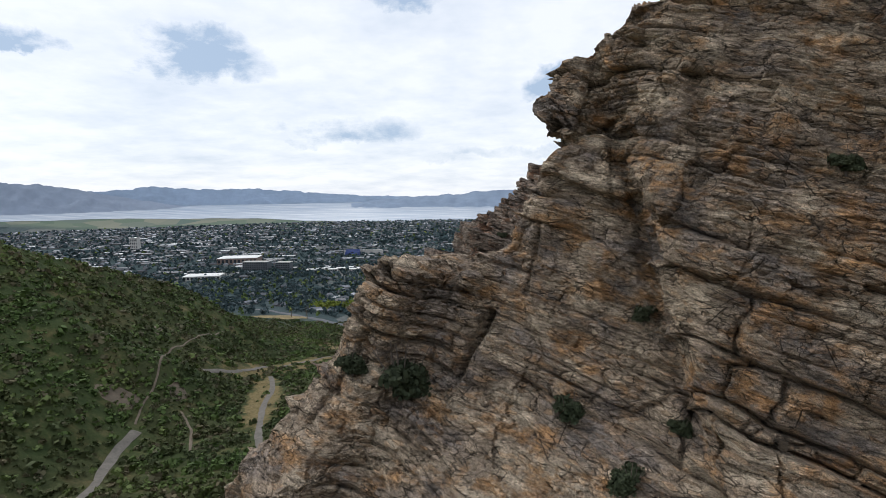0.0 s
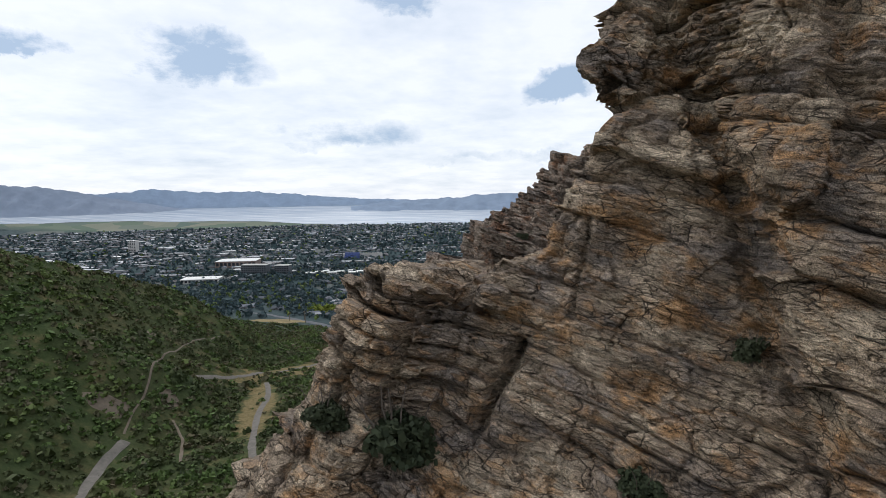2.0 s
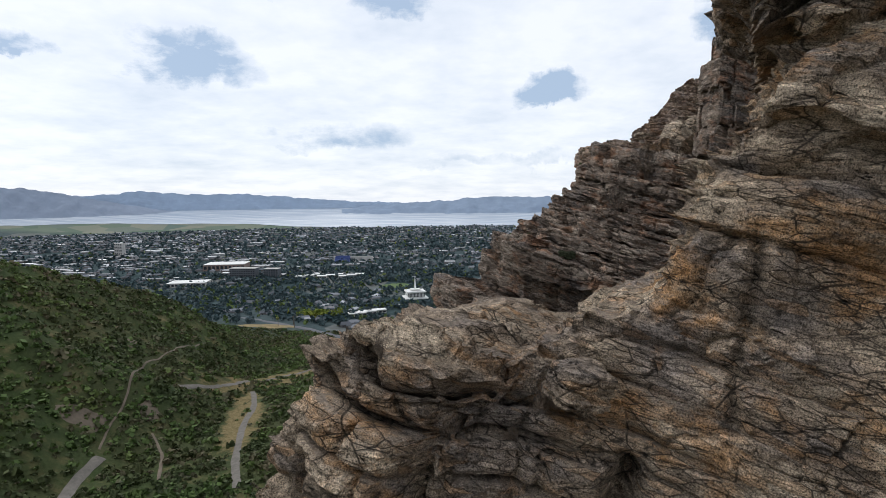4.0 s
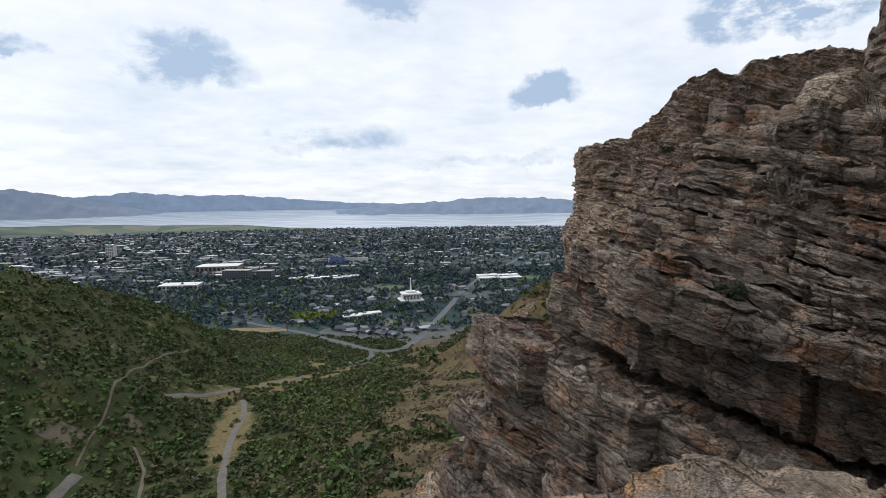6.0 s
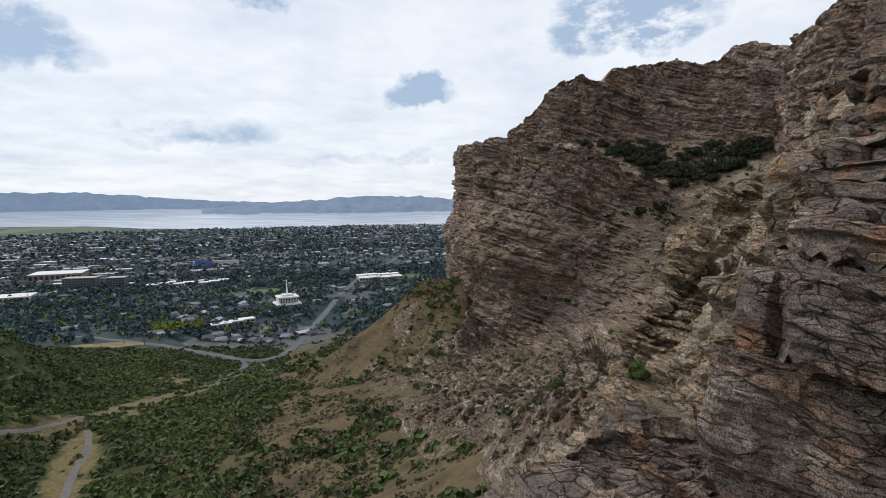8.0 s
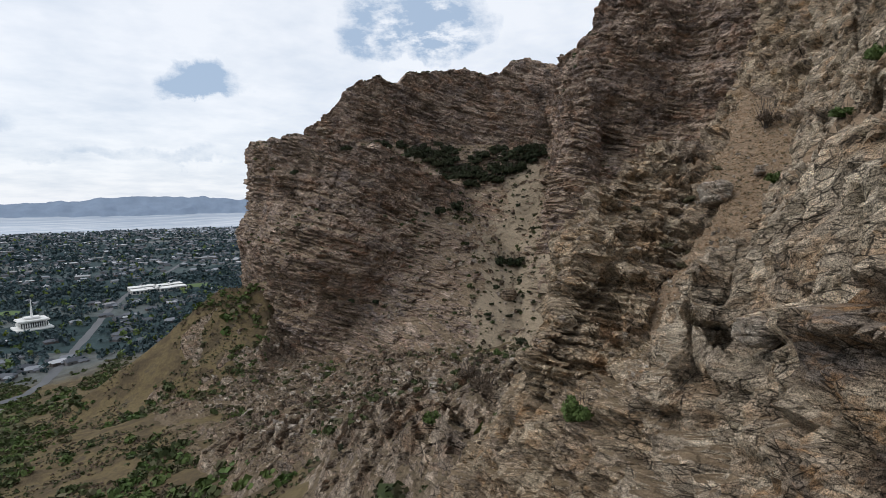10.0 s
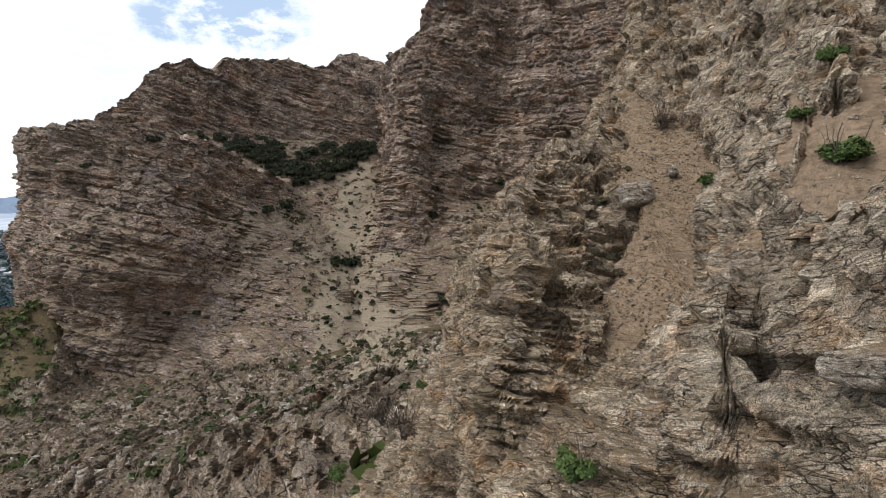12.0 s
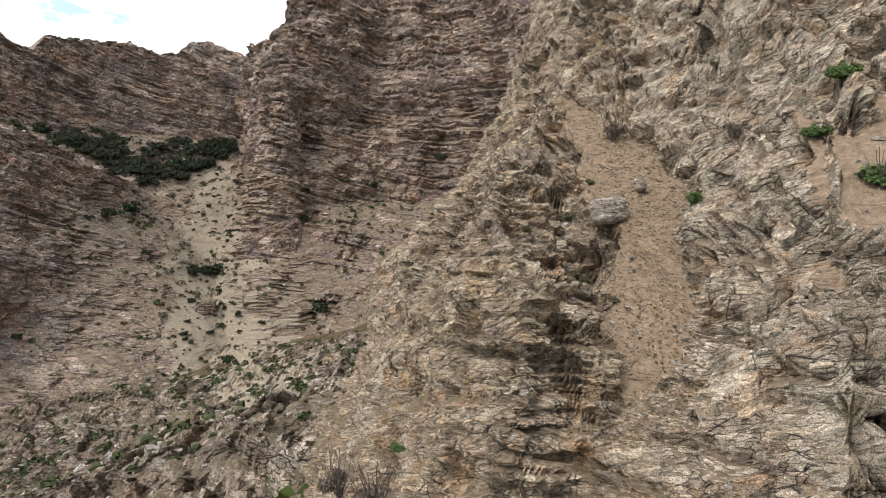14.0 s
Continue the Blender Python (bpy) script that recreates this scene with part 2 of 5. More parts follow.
def vnoise(P, seed=0):
    """Smooth noise, -1 to 1, at points in the last axis."""
    F = np.floor(P)
    f = P - F
    f = f * f * (3 - 2 * f)
    I = F.astype(np.int64)
    i, j, k = I[..., 0], I[..., 1], I[..., 2]
    x, y, z = f[..., 0], f[..., 1], f[..., 2]
    out = 0
    for a in (0, 1):
        for b in (0, 1):
            for c in (0, 1):
                w = (x if a else 1 - x) * (y if b else 1 - y) * (z if c else 1 - z)
                out = out + w * hashed(i + a, j + b, k + c, seed)
    return out * 2 - 1


def fbm(P, octaves=4, seed=0, gain=0.5):
    out, amp = 0, 1.0
    for o in range(octaves):
        out = out + amp * vnoise(P * 2.0**o + 17.3 * o, seed + o)
        amp *= gain
    return out


def fbm2(x, y, octaves=4, seed=0, gain=0.5):
    return fbm(np.stack([x, y, np.full_like(x, 0.5 + seed)], -1), octaves, seed, gain)


def unit(v):
    v = np.asarray(v, float)
    return v / np.linalg.norm(v)


def uneven_cells(v, key, seed, amount=0.7):
    """Cells of uneven width along v: the cell's number, the place within it (0 to 1) and its width."""
    i = np.floor(v)
    i = np.where(v - i < amount * hashed(i, key, 0 * key, seed), i - 1, i)
    lo = i + amount * hashed(i, key, 0 * key, seed)
    hi = i + 1 + amount * hashed(i + 1, key, 0 * key, seed)
    return i, (v - lo) / (hi - lo), hi - lo


def strata(P, bed, thick, block, seed):
    """Bedded, jointed rock: for each point its block's height (about 0 to 1), the place within its layer, and how far off the bedding crack and the joint are."""
    n = unit(bed)
    t1 = unit(np.cross(n, (0.35, 0.94, 0.1)))
    t2 = np.cross(n, t1)
    bend = 0.3 if thick > 2.8 else 0.16
    b = (P @ n) / thick + bend * fbm(P / (thick * 7.0), 2, seed) + 0.3 * bend * vnoise(P / (0.9 * thick), seed + 11)
    layer, f, wide = uneven_cells(b, 0 * b, seed, 0.75)
    off = hashed(layer, layer * 0, layer * 0, seed + 5)
    wob = 0.16 * vnoise(P / (block * 0.5), seed + 9) + 0.08 * vnoise(P / (block * 0.17), seed + 10)
    i, g1, w1 = uneven_cells((P @ t1) / block * (0.65 + 0.6 * off) + 9.1 * off + wob, layer, seed + 21)
    j, g2, w2 = uneven_cells((P @ t2) / block * (0.65 + 0.6 * off) + 5.7 * off - wob, layer, seed + 22)
    h = 0.42 * hashed(layer, i, j, seed + 1) + 0.42 * hashed(layer, np.floor(i / 4), np.floor(j / 4), seed + 6) + 0.36 * off - 0.1
    h = h + 0.55 * ((g1 - 0.5) * (hashed(layer, i, j, seed + 2) - 0.5) + (g2 - 0.5) * (hashed(layer, i, j, seed + 3) - 0.5)) + 0.45 * (f - 0.5) * (hashed(layer, i, j, seed + 4) - 0.3)
    return h, f, np.minimum(f, 1 - f) * wide * thick, np.minimum(np.minimum(g1, 1 - g1) * w1, np.minimum(g2, 1 - g2) * w2) * block


def rocky(P, out, spec, terrace=0.0, bed=None):
    """Pushes the points along out by layers of blocks. spec: rows of thickness, block length, height, crack depth, crack width, seed."""
    d = 0
    plate = np.clip(0.5 + 1.1 * fbm(P / (4.5 * spec[0][0]), 3, spec[0][5] + 77), 0, 1)
    for n, (thick, block, high, deep, wide, seed) in enumerate(spec):
        h, f, seam, joint = strata(P, BED if bed is None else bed, thick, block, seed)
        k = 1.0 if n == 0 else 0.3 + 0.95 * plate
        cut = np.clip(0.1 + 1.9 * vnoise(P / (2.4 * block), seed + 15), 0, 1.4)
        d = d + k * (high * (h - 0.5) - deep * cut * np.exp(-((seam / wide) ** 2)) - 0.95 * deep * np.clip(cut - 0.15, 0, 1.1) * np.exp(-((joint / wide) ** 2)))
        if n == 0 and terrace:
            d = d + terrace * (f - 0.5) * thick
        d = d - 0.16 * k * high * (2 * f - 1) ** 4
    a = spec[1][1]
    chips = 1 - np.abs(fbm(P / (a * 1.3), 4, spec[0][5] + 31, 0.6))
    return d + spec[1][2] * 0.7 * (chips - 0.6)


def grid_mesh(name, P, mat, smooth=False, skip=None):
    """A mesh from a grid of points (rows, columns, 3)."""
    nv, nu = P.shape[:2]
    idx = np.arange(nv * nu).reshape(nv, nu)
    q = np.stack([idx[:-1, :-1], idx[:-1, 1:], idx[1:, 1:], idx[1:, :-1]], -1).reshape(-1, 4)
    if skip is not None:
        q = q[~skip[:-1, :-1].ravel()]
    me = bpy.data.meshes.new(name)
    me.vertices.add(nv * nu)
    me.vertices.foreach_set("co", P.reshape(-1).astype(np.float32))
    me.loops.add(q.size)
    me.loops.foreach_set("vertex_index", q.reshape(-1).astype(np.int32))
    me.polygons.add(len(q))
    me.polygons.foreach_set("loop_start", np.arange(0, q.size, 4, dtype=np.int32))
    me.polygons.foreach_set("use_smooth", np.full(len(q), smooth))
    me.materials.append(mat)
    me.update(calc_edges=True)
    me.validate()
    return me


def grid_normals(P):
    du = np.gradient(P, axis=1)
    dv = np.gradient(P, axis=0)
    n = np.cross(du, dv)
    return n / (np.linalg.norm(n, axis=-1, keepdims=True) + 1e-9)


def line_at(x, pts):
    """Linear interpolation through rows of (x, value)."""
    a = np.array(sorted(pts), float)
    return np.interp(x, a[:, 0], a[:, 1])


def eased_line(x, pts, soft):
    return (line_at(x - soft, pts) + line_at(x + soft, pts) + line_at(x - soft * 0.4, pts) + line_at(x + soft * 0.4, pts) + line_at(x, pts)) / 5


def spaced(parts):
    return np.unique(np.concatenate([np.arange(a, b, s) for a, b, s in parts]))


BED = (0.30, -0.06, 1.0)


def part(name, bm, material, parent, label=""):
    me = bpy.data.meshes.new(name)
    bm.to_mesh(me)
    bm.free()
    me.materials.append(material)
    ob = new(name, me)
    ob.parent = parent
    if label:
        ob["label"] = label
    return ob


def soup(name, V, F, mats, index=None, smooth=False):
    """A mesh from arrays of corners and faces (all with the same count of corners)."""
    me = bpy.data.meshes.new(name)
    V, F = np.asarray(V, np.float32), np.asarray(F, np.int32)
    k = F.shape[1]
    me.vertices.add(len(V))
    me.vertices.foreach_set("co", V.reshape(-1))
    me.loops.add(F.size)
    me.loops.foreach_set("vertex_index", F.reshape(-1))
    me.polygons.add(len(F))
    me.polygons.foreach_set("loop_start", np.arange(0, F.size, k, dtype=np.int32))
    if index is not None:
        me.polygons.foreach_set("material_index", np.asarray(index, np.int32))
    me.polygons.foreach_set("use_smooth", np.full(len(F), smooth))
    for m in mats:
        me.materials.append(m)
    me.update(calc_edges=True)
    return me

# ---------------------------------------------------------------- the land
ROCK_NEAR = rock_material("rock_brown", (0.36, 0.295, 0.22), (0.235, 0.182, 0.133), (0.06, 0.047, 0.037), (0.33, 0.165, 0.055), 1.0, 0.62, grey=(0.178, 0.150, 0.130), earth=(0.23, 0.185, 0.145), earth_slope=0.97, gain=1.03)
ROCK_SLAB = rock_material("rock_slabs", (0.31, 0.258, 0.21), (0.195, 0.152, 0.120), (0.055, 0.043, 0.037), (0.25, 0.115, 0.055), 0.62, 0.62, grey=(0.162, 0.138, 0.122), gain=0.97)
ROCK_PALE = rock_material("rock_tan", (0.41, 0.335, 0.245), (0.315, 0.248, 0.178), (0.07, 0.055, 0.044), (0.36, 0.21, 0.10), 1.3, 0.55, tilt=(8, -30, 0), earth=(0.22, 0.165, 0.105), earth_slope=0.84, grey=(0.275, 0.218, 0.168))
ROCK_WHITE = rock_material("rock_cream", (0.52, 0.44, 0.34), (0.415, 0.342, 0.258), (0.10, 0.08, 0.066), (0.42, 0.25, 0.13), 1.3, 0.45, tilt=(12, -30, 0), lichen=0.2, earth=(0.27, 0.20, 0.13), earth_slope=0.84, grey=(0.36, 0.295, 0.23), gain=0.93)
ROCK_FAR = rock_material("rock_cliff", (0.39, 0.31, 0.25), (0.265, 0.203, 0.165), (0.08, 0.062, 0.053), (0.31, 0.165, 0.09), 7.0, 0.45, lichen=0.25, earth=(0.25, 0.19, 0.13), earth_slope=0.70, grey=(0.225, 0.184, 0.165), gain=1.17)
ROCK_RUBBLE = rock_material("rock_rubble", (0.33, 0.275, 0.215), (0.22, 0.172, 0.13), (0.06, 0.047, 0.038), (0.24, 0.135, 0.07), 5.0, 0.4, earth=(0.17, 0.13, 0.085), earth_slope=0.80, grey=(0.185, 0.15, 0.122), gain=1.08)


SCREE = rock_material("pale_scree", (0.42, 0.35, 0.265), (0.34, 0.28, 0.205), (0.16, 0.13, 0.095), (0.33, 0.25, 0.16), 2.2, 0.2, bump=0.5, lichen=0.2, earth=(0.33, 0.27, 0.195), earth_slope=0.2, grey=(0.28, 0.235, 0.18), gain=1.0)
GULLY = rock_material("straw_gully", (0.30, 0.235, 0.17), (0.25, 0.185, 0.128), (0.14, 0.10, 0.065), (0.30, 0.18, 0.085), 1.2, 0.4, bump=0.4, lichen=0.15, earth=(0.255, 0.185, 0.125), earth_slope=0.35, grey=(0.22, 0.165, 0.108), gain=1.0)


def near_crag():
    """The first buttress: a leaning face that turns back along its broken left edge."""
    u_dir, w_dir = np.array((0.88, -0.475, 0)), np.array((0.475, 0.88, 0))
    origin = np.array((-4.7, 33.5, 0))
    edge = [(-30, -4.5), (-21.5, -2.8), (-14.2, -1.9), (-11.5, -1.2), (-9, -1.0), (-7.4, -0.8), (-5.4, 0.0), (-4.6, 0.7), (-4.0, 1.5), (-3.75, 3.0), (-3.6, 4.6), (-3.2, 7.2), (-2.7, 8.0),
            (-1.0, 8.7), (0.7, 9.4), (2.6, 10.6), (3.9, 11.2), (4.8, 10.6), (5.6, 9.4), (6.3, 9.2), (6.7, 10.2), (7.6, 10.5), (8.6, 10.6), (9.2, 12.4), (9.8, 13.8), (10.3, 16.5), (11.5, 18.2), (14, 20.5), (24, 30)]
    # rows follow the beds, evenly spaced along the broken left edge
    fine = np.linspace(-26, 24, 20000)
    way = np.r_[0, np.cumsum(np.hypot(np.diff(fine) * np.where(fine[1:] < -13, 0.5, 1.0), 0.75 * np.diff(line_at(fine, edge))))]
    z = np.interp(np.linspace(0, way[-1], 690), way, fine)
    s = np.concatenate([np.linspace(-9, 0, 60)[:-1], np.linspace(0, 34, 370)])
    S, Z = np.meshgrid(s, z)
    corner = line_at(Z, edge) + 0.22 * fbm2(Z * 1.7, Z * 0, 3, 3)
    Z = Z - 0.29 * np.clip(S, 0, 40)
    round_s = np.where(S > 0, S, 0) + 0.5 * np.log1p(np.exp(-np.abs(S) / 0.5))
    back = np.where(S < 0, -S, 0) + 0.5 * np.log1p(np.exp(-np.abs(S) / 0.5))
    U = corner + round_s
    face = 4.3 + 0.30 * Z
    face = face - 3.2 / (1 + np.exp((U - 17.6 + 0.22 * (Z + 4)) / -0.55)) + 0.9 / (1 + np.exp((U - 23.0) / -0.7))
    face = face - 2.9 / (1 + np.exp((U - 3.6 - 0.15 * (Z + 8)) / 0.4)) - 0.9 / (1 + np.exp((U - 6.6 + 0.35 * (Z + 5)) / 0.35))
    foot = np.clip(-10.2 - 0.10 * (U - 8) - Z, 0, 4.5)
    face = face - 1.25 * foot - 0.25 * np.clip(-14.5 - Z, 0, 30)
    face = face + 1.4 * np.exp(-(((U - 16.2 + 0.35 * (Z + 2)) / 0.7) ** 2)) + 0.55 * fbm2(U * 0.28, Z * 0.28, 3, 11)
    face = face + 0.9 * np.clip(Z - 3.3, 0, 1.5) * np.exp(-(((U - 10.5) / 2.5) ** 2)) * -0.5
    # roofs, an alcove under the nose, joints and grooves
    step = lambda v, k: 1 / (1 + np.exp(-np.clip(v / k, -40, 40)))
    between = lambda a, b, k: step(U - a, k) * step(b - U, k)
    roof = Z - 1.4 + 0.36 * (U - 11.3) - 0.25 * fbm2(U * 0.7, U * 0, 2, 15)
    face = face - 0.75 * step(roof, 0.05) * np.exp(-((np.maximum(roof, 0) / 2.0) ** 2)) * between(10.4, 17.8, 0.3) + 0.25 * step(-roof, 0.1) * np.exp(-((np.minimum(roof, 0) / 0.6) ** 2)) * between(11, 17.5, 0.5)
    arch = Z - 3.55 - 0.42 * (U - 11.0)
    face = face + 0.8 * step(-arch, 0.06) * np.exp(-((np.minimum(arch, 0) / 0.9) ** 2)) * between(10.9, 14.2, 0.25)
    for u0, z0, u1, z1, deep, wide in ((6.3, -10.6, 7.5, -7.0, 1.9, 0.28), (2.6, -9.8, 3.9, -5.0, 1.1, 0.2), (14.5, 0.0, 13.85, 3.6, 0.25, 0.12), (9.7, -5.2, 10.2, -1.5, 0.4, 0.15), (18.9, 0.8, 18.6, 6.5, 0.8, 0.4), (0.4, -11.5, 1.2, -6.2, 0.35, 0.12)):
        q = np.clip((Z - z0) / (z1 - z0), 0, 1)
        over = np.maximum(np.maximum(z0 - Z, Z - z1), 0)
        face = face + deep * np.exp(-(((U - u0 - q * (u1 - u0) - 0.15 * fbm2(Z * 0.9, Z * 0, 2, 17)) / wide) ** 2) - (over / 0.4) ** 2)
    W = face + back
    dip = -1.1 * np.exp(-(((U - 4.7) / 1.2) ** 2)) * np.exp(-(((Z + 3.9) / 0.9) ** 2))
    dip = dip + 0.12 * np.exp(-(((U - 0.3) / 1.6) ** 2)) * np.exp(-(((Z + 3.9) / 0.6) ** 2))
    P = origin + U[..., None] * u_dir + W[..., None] * w_dir + (Z + dip)[..., None] * np.array((0, 0, 1.0))
    out = -grid_normals(P)
    out = np.where((out @ w_dir)[..., None] > 0.4, -out, out)
    for ax in (0, 1):
        out = sum(np.roll(out, k, ax) for k in range(-5, 6))
    out = out / (np.linalg.norm(out, axis=-1, keepdims=True) + 1e-6)
    calm = np.exp(-(((U - 11.0) / 6.5) ** 4) - (((Z + 5.5) / 5.2) ** 4))
    d = rocky(P, out, [(2.2, 4.5, 1.15, 0.55, 0.10, 3), (0.85, 2.0, 0.60, 0.5, 0.07, 7), (0.33, 0.8, 0.20, 0.2, 0.045, 12)]) * (1 - 0.6 * calm) * np.clip(1.35 - np.abs(out[..., 2]), 0.5, 1)
    P = P + out * (d + 0.05 * fbm(P * 3.0, 3, 4))[..., None]
    ob = new("rock_buttress", grid_mesh("rock_buttress", P, ROCK_NEAR))
    return tagged(ob, "tall brown-grey quartzite buttress with ochre stains and cracked ledges", "rock", kind="structure")


SLAB_EDGES = [-15, -13.8, -12.6, -11.3, -9.9, -8.25, -5.75, -4.5, -3.95, -3.3, -2.85, -2.2, -1.75, -1.1, -0.75, -0.1, 0.3, 0.95, 1.35, 2.3, 3.2, 4.4, 5.0, 6.4, 7.3, 8.9, 9.6, 11.2, 12.4, 14]
SLAB_PUSH = {-9.9: -1.0, -8.25: 0.9, -5.75: -0.5, -4.5: 0.4, -3.95: -0.3}


def slab_crag():
    """The second crag: thick tilted slabs stacked like stairs up to the right, each bed a slab of its own."""
    plan = np.array([(17, 43.0), (9, 44.5), (5.2, 46.2), (3.0, 48.2), (1.4, 50.8), (-0.4, 53.0), (1.4, 54.7), (5, 55.8), (11, 57.5)])
    seg = np.r_[0, np.cumsum(np.hypot(*np.diff(plan, axis=0).T))]
    s = np.arange(0, seg[-1], 0.115)
    x, y = (sum(np.interp(s + o, seg, plan[:, k]) for o in (-0.8, -0.4, 0, 0.4, 0.8)) / 5 for k in (0, 1))
    dx, dy = np.gradient(x), np.gradient(y)
    ln = np.hypot(dx, dy)
    ix, iy = 0.35 * dy / ln + 0.62, -0.35 * dx / ln + 0.24
    back = [(-15, -2.6), (-9.5, 0.0), (-8.3, 0.7), (-7.9, 1.5), (-4.6, 1.7), (-4.0, 3.0), (-3.4, 4.4), (-1.5, 7.0), (0, 7.8), (2.5, 10.0), (3.2, 6.6), (9, 8.6), (15, 11)]
    fronts, gaps = [], []
    for k, lo in enumerate(SLAB_EDGES):
        seed = 31 + 7 * k
        cell, g, w = uneven_cells(s / 3.1 + 0.37 * k + 0.12 * fbm2(s, 0 * s, 2, seed), 0 * s, seed, 0.8)
        push = 1.1 * (hashed(cell, 0 * cell, 0 * cell, seed + 1) - 0.5) + 0.7 * (g - 0.5) * (hashed(cell, 0 * cell, 0 * cell, seed + 2) - 0.5)
        joint = 0.35 * np.exp(-((np.minimum(g, 1 - g) * w * 3.1 / 0.12) ** 2))
        fronts.append(line_at(np.array([lo + 0.3]), back)[0] + SLAB_PUSH.get(lo, 0.0) + push + joint + 0.35 * fbm2(s * 0.8, 0 * s, 4, seed + 3) + (1.25 * np.clip(s - 8.5, 0, 30) if lo > 2.4 else 0.0) - 1.3 * np.exp(-(((s - 15.6) / 2.0) ** 2)) * (-8 < lo < -3.5) + (0.95 * np.clip(s - 19.0, 0, 12) * np.clip((lo + 8.3) / 1.5, 0, 1)))
        gaps.append((0.55, 2.2) if abs(lo + 8.25) < 0.01 else (0.07 + 0.14 * float(hashed(np.array([k]), np.array([3]), np.array([1]), 5)[0]), 0.5 + 0.5 * (k % 3)))
    crag = tagged(new("rock_slabs"), "stacked tilted slabs of reddish-brown quartzite with dark gaps between", "rock", kind="structure")
    for k in range(len(SLAB_EDGES) - 1):
        lo, hi = SLAB_EDGES[k], SLAB_EDGES[k + 1]
        gap, deep = gaps[k]
        f, nxt = fronts[k], np.maximum(fronts[k + 1] + gaps[k + 1][1], fronts[k] + 0.3)
        rows = [(lo, f + deep)]
        rows += [(lo + gap, f + deep * (1 - q)) for q in np.linspace(0, 1, 7)]
        n = max(5, int((hi - lo - gap) / (0.08 if hi < 5 else 0.16)))
        rows += [(lo + gap + (hi - lo - gap) * q, f - 0.10 * (1 - (2 * q - 1) ** 4) + 0.12 * q) for q in np.linspace(0.02, 1, n)]
        rows += [(hi + 0.02 * q, f + 0.12 + (nxt - f) * q) for q in np.linspace(0.01, 1, 22 if hi < 3 else 8) ** 1.3]
        B = np.array([np.broadcast_to(b, s.shape) for b, _ in rows])
        F = np.array([v for _, v in rows])
        X, Y = x + ix * F, y + iy * F
        Z = B - 0.30 * X + 0.06 * Y + 0.16 * fbm2(X * 0.35, Y * 0.35, 3, 23)
        P = np.stack([X, Y, Z], -1)
        N = grid_normals(P)
        N = np.where((N[..., 0] * ix + N[..., 1] * iy - 0.4 * N[..., 2] > 0)[..., None], -N, N)
        d = rocky(P, N, [(0.7, 1.7, 0.24, 0.2, 0.05, 34), (0.27, 0.7, 0.09, 0.08, 0.035, 37)]) * np.clip(1.5 - np.abs(N[..., 2]), 0.65, 1)
        d[:5] *= 0.2
        # the treads are broken into blocks across the joints
        tread = np.clip((np.abs(N[..., 2]) - 0.75) / 0.15, 0, 1)
        d = d + tread * (rocky(P, N, [(1.3, 2.4, 0.36, 0.2, 0.07, 41), (0.5, 1.1, 0.18, 0.12, 0.05, 44)], bed=(0.8, 0.5, 0.3)) + 0.10 * fbm(P * 1.3, 4, 45, 0.6))
        ob = new("slab", grid_mesh("slab", P + N * d[..., None], ROCK_SLAB))
        ob.parent = crag
    return crag


def ridge(X, Y, line, side, power=1.0):
    """Height of a ridge: along a polyline of (x, y, z), falling off at the slope side on both hands."""
    best = np.full(X.shape, -1e9)
    for (x0, y0, z0), (x1, y1, z1) in zip(line, line[1:]):
        dx, dy = x1 - x0, y1 - y0
        t = np.clip(((X - x0) * dx + (Y - y0) * dy) / (dx * dx + dy * dy), 0, 1)
        dist = np.hypot(X - x0 - t * dx, Y - y0 - t * dy)
        best = np.maximum(best, z0 + t * (z1 - z0) - side * dist**power)
    return best


GULLY_LOW, GULLY_HIGH = [(20, 79), (32, 78.5), (38, 76.5), (49, 75.5), (70, 80)], [(20, 81), (32, 81.8), (38, 82.5), (49, 87), (70, 91)]


